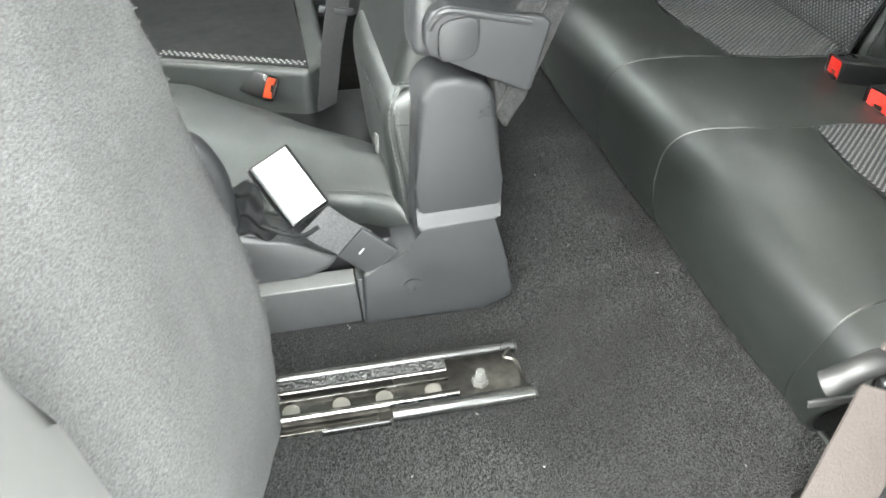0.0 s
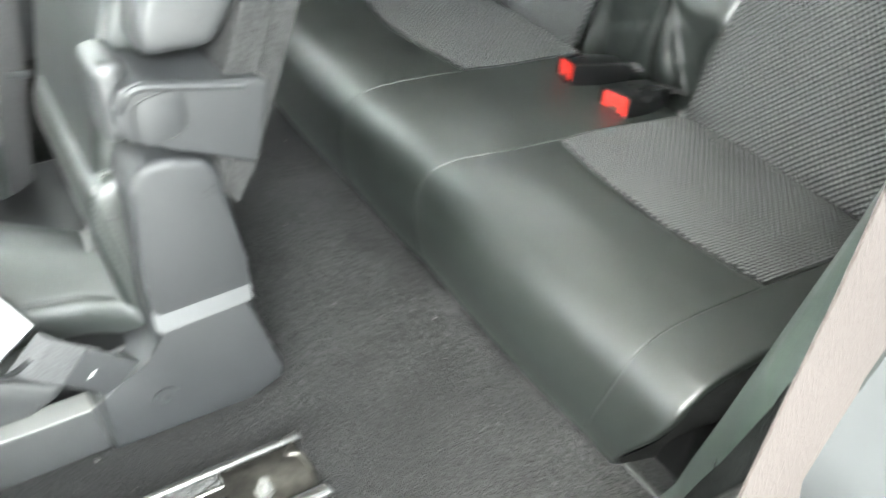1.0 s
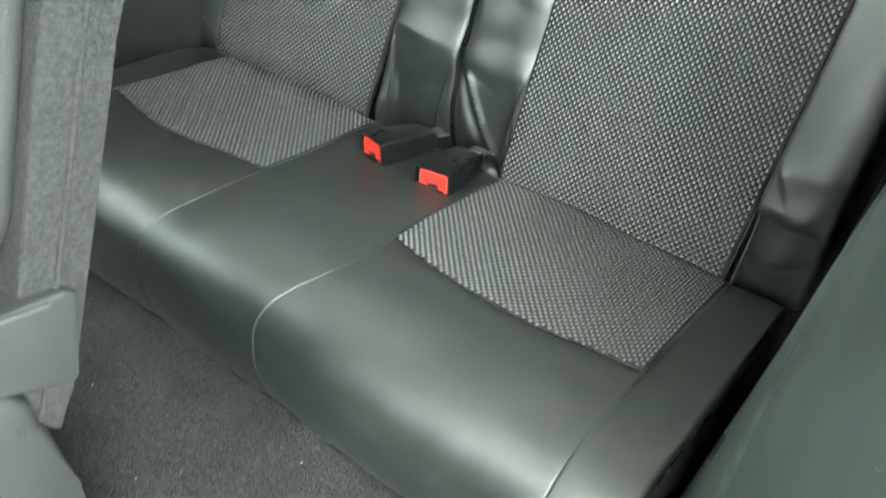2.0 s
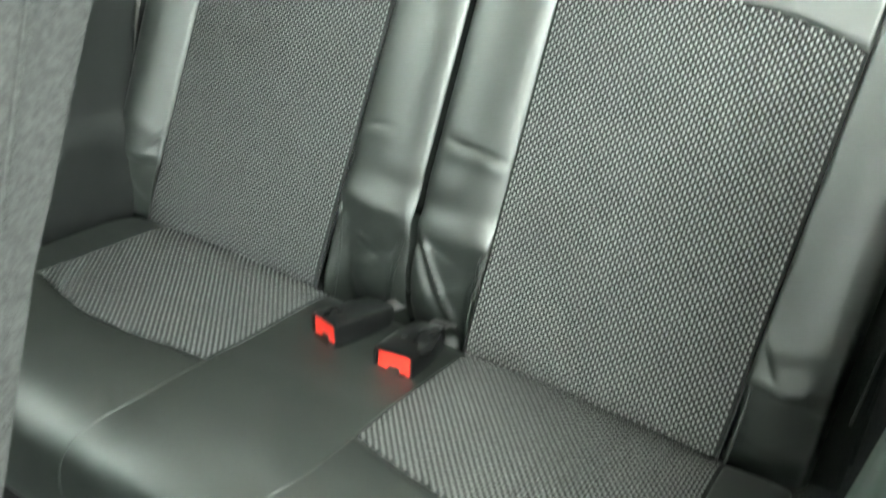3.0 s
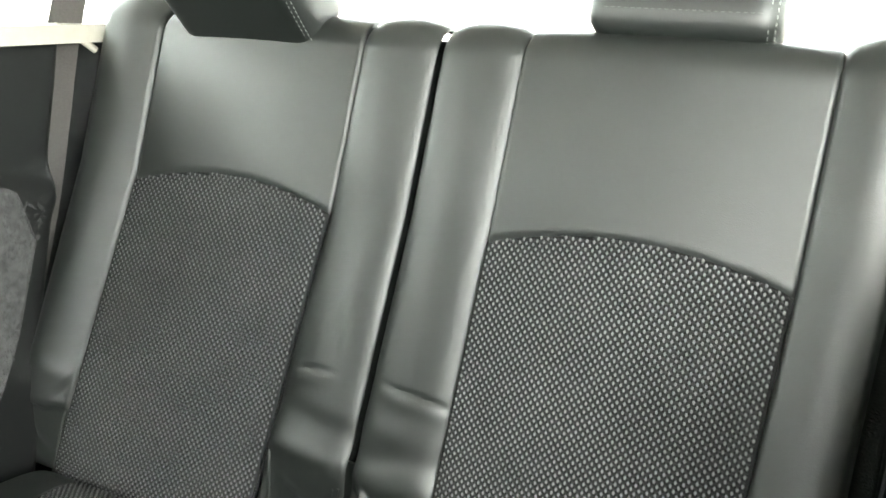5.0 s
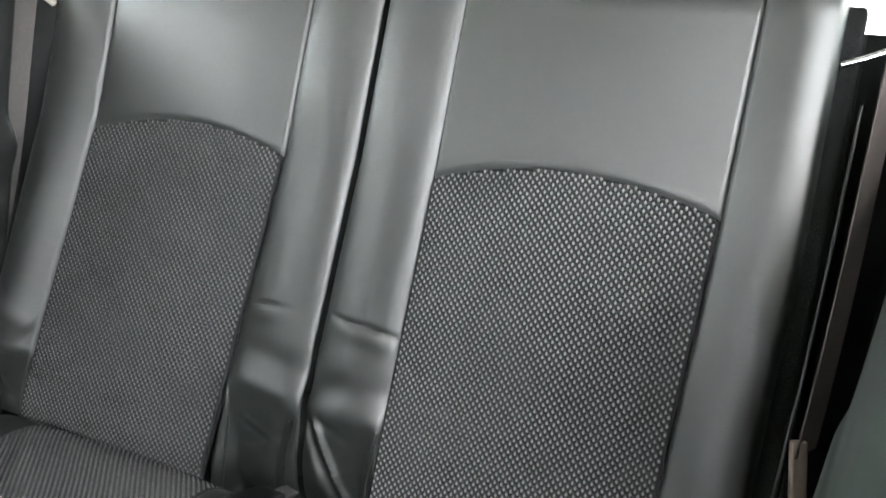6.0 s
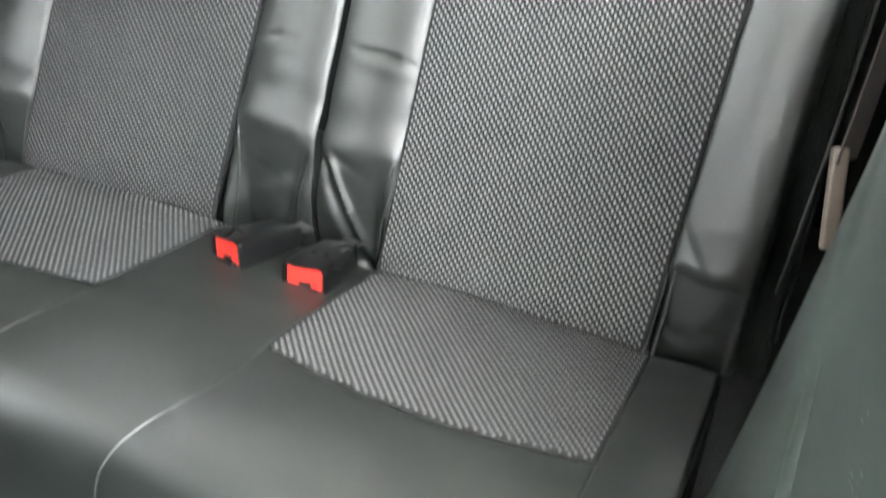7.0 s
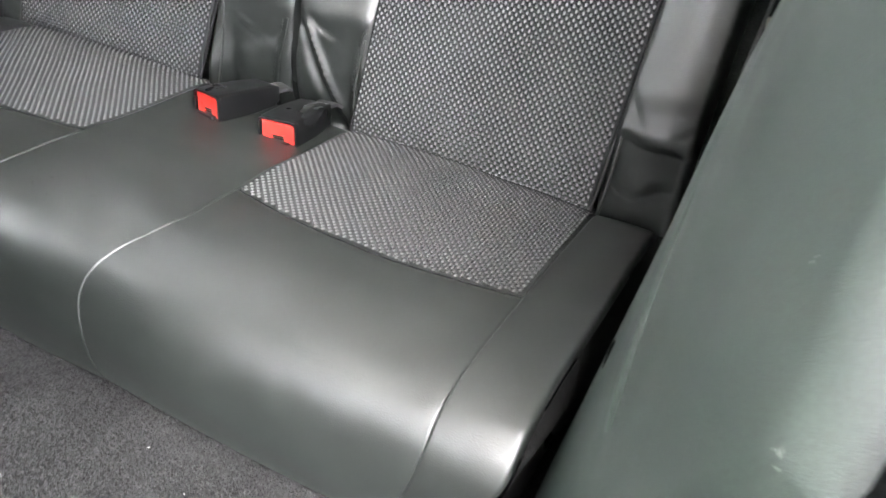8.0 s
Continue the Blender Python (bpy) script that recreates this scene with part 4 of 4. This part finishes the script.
def lying_buckle():
    """The centre belt's buckle lies on the cushion, its shiny pale side up."""
    ob = thing("belt_buckle", "black belt buckle with a shiny white face lying on crumpled webbing", "buckle", "belt buckles")
    a, b, c, d = (Vector(p) for p in ((-0.424, -0.060, 0.288), (-0.388, -0.100, 0.233), (-0.427, -0.120, 0.223), (-0.467, -0.080, 0.274)))
    e, f = ((b - a) + (c - d)).normalized(), ((a - d) + (b - c)).normalized()
    n = e.cross(f).normalized()
    if n.y > 0:
        n = -n
    f = n.cross(e)
    mid = (a + b + c + d) / 4
    m = Matrix((e, f, n)).transposed().to_4x4()
    m.translation = mid
    l, w = ((b - a).length + (c - d).length) / 2, ((a - d).length + (b - c).length) / 2
    body = part("housing", block((l + 0.006, w + 0.006, 0.020), 0.004, m @ Matrix.Translation((0, 0, -0.011))), plastic_black, ob)
    part("face", block((l - 0.001, w - 0.003, 0.003), 0.001, m), white, body, "shiny white face")
    part("sleeve", block((0.053, 0.006, 0.048), 0.0025, pose(-0.347, -0.1185, 0.170, 0, 41, -5)), plastic, ob, "grey plastic sleeve")
    part("stalk_mark", block((0.009, 0.001, 0.0014), 0.0, pose(-0.354, -0.1228, 0.175, 0, -50, 0)), white, ob, "short white mark")
    part("webbing_loop", ribbon([(-0.404, -0.116, 0.222), (-0.392, -0.121, 0.212), (-0.375, -0.119, 0.196), (-0.356, -0.116, 0.180)], ((0.75, 0.1, 0.66), (0.7, 0, 0.7)), 0.046, 0.002), webbing_grey, ob, "pale grey coarse webbing")
    def crumple(u, v):
        x, z = -0.512 + 0.046 * v + 0.020 * u, 0.274 - 0.074 * u - 0.010 * v
        f = 0.006 * math.sin(9 * v + 5 * u) + 0.004 * math.sin(14 * u - 6 * v) + 0.004 * noise.noise(Vector((x * 50, z * 50, 3)))
        return Vector((x + 0.004 * math.sin(8 * u), -0.098 + f, z))
    part("webbing_fold", grid(crumple, 36, 30, 0.002), cloth, ob, "crumpled black webbing")
    part("cord", tube([(-0.462, -0.118, 0.224), (-0.440, -0.121, 0.212), (-0.418, -0.121, 0.206), (-0.400, -0.119, 0.214)], 0.0028, 6, 20), cloth, ob, "black edge of the webbing")


lying_buckle()
buckle((-0.437, 0.262, 0.206), (-0.480, 0.318, 0.200), 60, orange, "black belt buckle with an orange button between two cushions", 0.72)
belt2 = thing("seat_belt", "worn dark grey seat belt hanging beside the second-row seat", "seat belt", "seat belts")
part("webbing", ribbon([(-0.300, 0.330, 0.50), (-0.322, 0.300, 0.320), (-0.338, 0.285, 0.245), (-0.353, 0.270, 0.150)], ((0.95, 0.1, 0), (0.7, 0.6, 0)), 0.040), webbing, belt2)
part("clip", block((0.05, 0.006, 0.010), 0.002, pose(-0.326, 0.298, 0.302, 0, 10, 0)), plastic, belt2, "small grey plastic clip")

# ---- the floor rail left bare by the folded seat ----
rail = thing("seat_rail", "greasy steel double seat rail bolted to the carpeted floor", "seat rail")
FZ = 0.060


def bead_rail(name, y, x0, x1, top, radius, mat, label, lean=0.0):
    """A rail wall whose upper edge is rolled into a round bead."""
    bm = tube([(x0, y, FZ + top - radius), (x1, y, FZ + top - radius)], radius, 18)
    foot = [(y + lean - 0.0014, FZ), (y + lean + 0.0014, FZ), (y + 0.0016, FZ + top - radius), (y - 0.0016, FZ + top - radius)]
    a = [bm.verts.new((x0, p, z)) for p, z in foot]
    b = [bm.verts.new((x1, p, z)) for p, z in foot]
    for i in range(4):
        bm.faces.new((a[i], b[i], b[(i + 1) % 4], a[(i + 1) % 4]))
    return part(name, bm, mat, rail, label)


def greased_place(u, v):
    """The inner flank of the far wall, lumpy with old grease."""
    x, y = -0.85 + 0.575 * u, -0.2115 - 0.012 * v
    lump = abs(noise.noise(Vector((x * 160, v * 5, 2)))) * 0.0022 + 0.0010 * noise.noise(Vector((x * 420, v * 14, 7)))
    return Vector((x, y, FZ + 0.0120 - 0.0070 * v + lump * math.sin(math.pi * v)))


part("base_plate", span(-0.85, -0.192, -0.283, -0.207, FZ - 0.001, FZ + 0.004, 0.001), steel_dark, rail, "oily dark steel base")
bead_rail("side_wall", -0.2065, -0.85, -0.190, 0.0170, 0.0056, rail_black, "black painted steel wall with a rolled edge")
bead_rail("side_wall", -0.2855, -0.348, -0.188, 0.0225, 0.0086, rail_black, "black painted steel wall with a rolled edge", 0.004)
bead_rail("inner_rail", -0.226, -0.85, -0.276, 0.0105, 0.0026, steel, "steel smeared with grease", 0.002)
bead_rail("inner_rail", -0.268, -0.85, -0.270, 0.0165, 0.0046, steel, "steel smeared with grease")
part("greased_flank", grid(greased_place, 300, 14, 0.002), grease, rail, "lumpy old grease on steel")
part("slide", span(-0.85, -0.276, -0.240, -0.2385, FZ + 0.004, FZ + 0.009, 0.0006), steel, rail, "bright steel slide")
part("lock_strip", span(-0.425, -0.350, -0.2905, -0.2855, FZ + 0.001, FZ + 0.009, 0.0015), rail_black, rail, "black lock strip")
for y, r in ((-0.2065, 0.0060), (-0.2855, 0.0086)):
    part("end_cap", tube([(-0.1895, y, FZ + (0.0114 if y > -0.25 else 0.0139)), (-0.1865, y, FZ + (0.0114 if y > -0.25 else 0.0139))], r * 1.08, 16), plastic_black, rail, "dark rail end")
part("end_clip", tube([(-0.196, -0.213, FZ + 0.014), (-0.206, -0.222, FZ + 0.012), (-0.194, -0.229, FZ + 0.010), (-0.191, -0.250, FZ + 0.006), (-0.196, -0.277, FZ + 0.013)], 0.0022, 8, 30), steel_dark, rail, "bent wire end clip")
bolt = bmesh.new()
bmesh.ops.create_cone(bolt, cap_ends=True, segments=6, radius1=0.0105, radius2=0.0095, depth=0.008, matrix=pose(-0.241, -0.250, FZ + 0.006))
nut = part("bolt", bolt, zinc, rail, "pale zinc hexagon bolt", smooth=False)
stud = bmesh.new()
bmesh.ops.create_cone(stud, cap_ends=True, segments=16, radius1=0.0062, radius2=0.005, depth=0.016, matrix=pose(-0.241, -0.250, FZ + 0.014))
part("bolt_tip", stud, zinc, nut)
for x in (-0.296, -0.352, -0.400, -0.455):
    disc = bmesh.new()
    bmesh.ops.create_cone(disc, cap_ends=True, segments=20, radius1=0.0098, radius2=0.0095, depth=0.002, matrix=pose(x, -0.252, FZ + 0.0055))
    part("access_hole", disc, material("hole_paper", (0.075, 0.071, 0.062), 0.8) if x == -0.296 else bpy.data.materials["hole_paper"], rail, "pale round spot in the rail")

# ---- the folded seat beside the door ----
fold = thing("folded_seat", "tumbled second-row seat showing its pale grey felt back", "seat")
FOLD = [(-0.568, 0.80), (-0.553, 0.66), (-0.537, 0.55), (-0.522, 0.49), (-0.512, 0.43), (-0.497, 0.36), (-0.482, 0.30), (-0.475, 0.21), (-0.478, 0.075)]
fold_line = curve([(x, 0, z) for x, z in FOLD], 60)


def fold_place(u, v):
    p = fold_line[round(u * 60)]
    y = -0.262 - 0.78 * v
    x = p.x + 0.242 * (y + 0.27)
    e = -0.262 - y
    if e < 0.02:
        k = 1 - e / 0.02
        x -= 0.02 * (1 - math.sqrt(max(0, 1 - k * k)))
    n = 0.0016 * noise.noise(Vector((y * 40, p.z * 40, 1))) + 0.003 * noise.noise(Vector((y * 9, p.z * 9, 6)))
    return Vector((x + n, y + (0.004 * noise.noise(Vector((p.z * 14, 0, 2))) if v == 0 else 0), p.z))


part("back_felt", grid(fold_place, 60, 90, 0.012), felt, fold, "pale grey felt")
part("seat_body", prism([(-1.0, 0.10), (-0.66, 0.10), (-0.645, 0.30), (-0.66, 0.45), (-0.70, 0.70), (-1.0, 0.78)], -0.60, -0.285, 0.02), leather, fold, "black leather seat folded away")
part("side_shell", prism([(-1.0, 0.60), (-0.597, 0.60), (-0.566, 0.54), (-0.549, 0.46), (-0.534, 0.38), (-0.520, 0.28), (-0.505, 0.08), (-1.0, 0.08)], -0.72, -0.602, 0.018, 5), shell_pale, fold, "pale grey plastic side shell")

# Loose fibres stand out along the felt edges.
def fuzz(name, label, mat, spots, parent):
    """spots: (place, direction outwards) of each fibre's foot."""
    verts, faces = [], []
    for p, n in spots:
        d = (n + Vector((random.gauss(0, 0.7), random.gauss(0, 0.7), random.gauss(0, 0.7)))).normalized()
        w = d.orthogonal().normalized() * random.uniform(0.0002, 0.0005)
        l, k = random.uniform(0.0012, 0.0045), len(verts)
        verts += [p - w, p + w, p + d * l + Vector((0, 0, random.gauss(0, 0.001)))]
        faces.append((k, k + 1, k + 2))
    me = bpy.data.meshes.new(name)
    me.from_pydata([tuple(v) for v in verts], [], faces)
    me.materials.append(mat)
    ob = new(name, me)
    ob.parent = parent
    return tagged(ob, label, kind="stuff")


spots = []
for _ in range(3500):
    u, v = random.random(), random.random() * 0.02
    spots.append((fold_place(u, v) + Vector((0.0115, 0, 0)), Vector((0.5, 1.0, 0.1))))
fuzz("felt_fuzz", "loose pale felt fibres", felt, spots, fold)
spots = []
for _ in range(5000):
    z = random.uniform(0.33, 0.805)
    d = random.random() ** 1.5
    bulge = 0.012 * max(0.0, min(1.0, (z - 0.60) / 0.14))
    if random.random() < 0.5:
        spots.append((Vector((rear_line(z) + bulge, -0.120 + 0.12 * d, z)), Vector((1, -0.2, 0))))
    else:
        spots.append((Vector((rear_line(z) + bulge - 0.045 * random.random(), -0.121, z)), Vector((0.3, -1, 0))))
fuzz("felt_fuzz", "loose dark felt fibres", felt_dark, spots, seat2)

# ---- seat belts of the rear bench ----
belt = thing("seat_belt", "pale pinkish-grey seat belt hanging beside the door opening with its tongue", "seat belt", "seat belts")
FLAT = ((0.90, -0.10, -0.38), (0.90, -0.10, -0.38))
part("webbing", ribbon([(0.045, -0.72, 1.27), (-0.040, -0.690, 0.95), (-0.110, -0.664, 0.70), (-0.138, -0.667, 0.575), (-0.160, -0.673, 0.49)], FLAT, 0.046, n=40), webbing_pink, belt)
part("webbing", ribbon([(-0.164, -0.675, 0.470), (-0.177, -0.679, 0.37), (-0.195, -0.683, 0.22), (-0.215, -0.69, 0.055)], FLAT, 0.046, n=40), webbing_pink, belt)
part("tongue_cover", tube([(-0.1885, -0.655, 0.4625), (-0.186, -0.656, 0.4645), (-0.178, -0.656, 0.4675), (-0.170, -0.656, 0.471), (-0.158, -0.656, 0.4735), (-0.118, -0.660, 0.477)], 0.0066, 14, 30), tongue_steel, belt, "pale grey tongue bar")
part("tongue", block((0.036, 0.0020, 0.0046), 0.0008, pose(-0.176, -0.657, 0.4505, 0, -3, -6)), tongue_steel, belt, "steel tongue plate")
part("tongue_grip", block((0.050, 0.008, 0.009), 0.003, pose(-0.138, -0.664, 0.464, 0, -4, -6)), plastic_black, belt, "black plastic grip")

belt3 = thing("seat_belt", "grey-brown seat belt hanging between the far side trim and backrest", "seat belt", "seat belts")
part("webbing", ribbon([(0.640, 0.580, 0.93), (0.607, 0.585, 0.822), (0.555, 0.592, 0.60), (0.512, 0.600, 0.45), (0.48, 0.605, 0.33)], ((0.80, -0.60, 0), (0.80, -0.60, 0)), 0.045, n=40), material("brown_grey_webbing", (0.036, 0.032, 0.030), 0.75, bump=0.0006, bump_scale=700, vary=0.2, scale=400), belt3)
part("guide", tube([(0.578, 0.565, 0.838), (0.610, 0.562, 0.823), (0.640, 0.560, 0.803)], 0.0055, 10, 16), beige, belt3, "white plastic belt guide")
part("anchor", block((0.012, 0.010, 0.05), 0.003, pose(0.432, 0.548, 0.262, 20, 15, 0)), steel_dark, belt3, "dull metal anchor plate")

belt4 = thing("seat_belt", "pale seat belt in the dark gap beside the door-side trim", "seat belt", "seat belts")
part("webbing", ribbon([(0.62, -0.556, 0.80), (0.55, -0.550, 0.61), (0.500, -0.544, 0.51), (0.473, -0.540, 0.462)], ((0.85, -0.45, 0), (0.85, -0.45, 0)), 0.034, n=30), webbing_gap, belt4)
part("sleeve", block((0.008, 0.015, 0.090), 0.003, pose(0.457, -0.5385, 0.432, 0, 20, 25)), beige_gap, belt4, "cream plastic belt sleeve")
part("stay", tube([(0.60, -0.534, 0.76), (0.53, -0.529, 0.58), (0.46, -0.521, 0.44), (0.43, -0.514, 0.34)], 0.0014, 8, 30), plastic_black, belt4, "dark metal stay")
part("guide", tube([(0.628, -0.510, 0.793), (0.633, -0.530, 0.800), (0.640, -0.556, 0.811)], 0.0038, 10, 14), chrome, belt4, "bright metal belt guide")

# ---- wear and dirt ----
bm = bmesh.new()
for _ in range(26):
    x, y = random.gauss(0.135, 0.022), random.gauss(0.03, 0.030)
    l, a = random.uniform(0.002, 0.012), random.gauss(1.2, 0.35)
    d, q = Vector((math.cos(a) * l, math.sin(a) * l, 0)), Vector((-math.sin(a), math.cos(a), 0)) * random.uniform(0.0002, 0.0006)
    ring = []
    for k in (d * 0.5, q, -d * 0.5, -q):
        p = cushion_point(u_at_x(x + k.x), y + k.y, -0.003 * math.sin(math.pi * (y + k.y + SEAM) / (2 * SEAM)) - 0.0004)
        ring.append(bm.verts.new(p))
    bm.faces.new(ring)
part("scuff", bm, material("rubbed_leather", (0.022, 0.022, 0.021), 0.6), bench, "faint pale scuffs")
for cx, cz, n, w in ((0.040, 0.465, 10, 0.010), (0.062, 0.485, 3, 0.006), (0.046, 0.522, 2, 0.004), (0.030, 0.381, 2, 0.003), (-0.01, 0.43, 2, 0.004), (-0.100, 0.500, 5, 0.010), (-0.055, 0.555, 2, 0.004), (0.100, 0.412, 5, 0.012)):
    bm = bmesh.new()
    for _ in range(n):
        x, z = cx + random.gauss(0, w * 0.45), cz + random.gauss(0, w * 0.6)
        l, a = random.uniform(0.001, 0.005), random.uniform(-0.5, 0.9)
        d = Vector((math.cos(a) * l, 0, math.sin(a) * l))
        q = Vector((-d.z, 0, d.x)).normalized() * random.uniform(0.0002, 0.0006)
        ring = []
        for k in (d * 0.5, q, -d * 0.5, -q):
            px, pz = x + k.x, z + k.z
            ring.append(bm.verts.new((px, near_wall(px, pz) + 0.0006, pz)))
        bm.faces.new(ring)
    part("scuff", bm, material("pale_scuff", (0.24, 0.25, 0.24), 0.7) if "pale_scuff" not in bpy.data.materials else bpy.data.materials["pale_scuff"], near_trim, "pale scratch marks")
bm = bmesh.new()
for _ in range(34):
    x, y = random.uniform(-0.55, 0.02), random.uniform(-0.5, 0.35)
    z, a, l = floor_height(x) + 0.004, random.uniform(0, math.tau), random.uniform(0.001, 0.0035)
    tube([(x, y, z), (x + math.cos(a) * l, y + math.sin(a) * l, z + 0.0006)], random.uniform(0.0002, 0.00045), 5, bm=bm)
tagged(finish("lint", bm, lint_white), "tiny white bits of lint scattered on the carpet", "lint", kind="stuff")
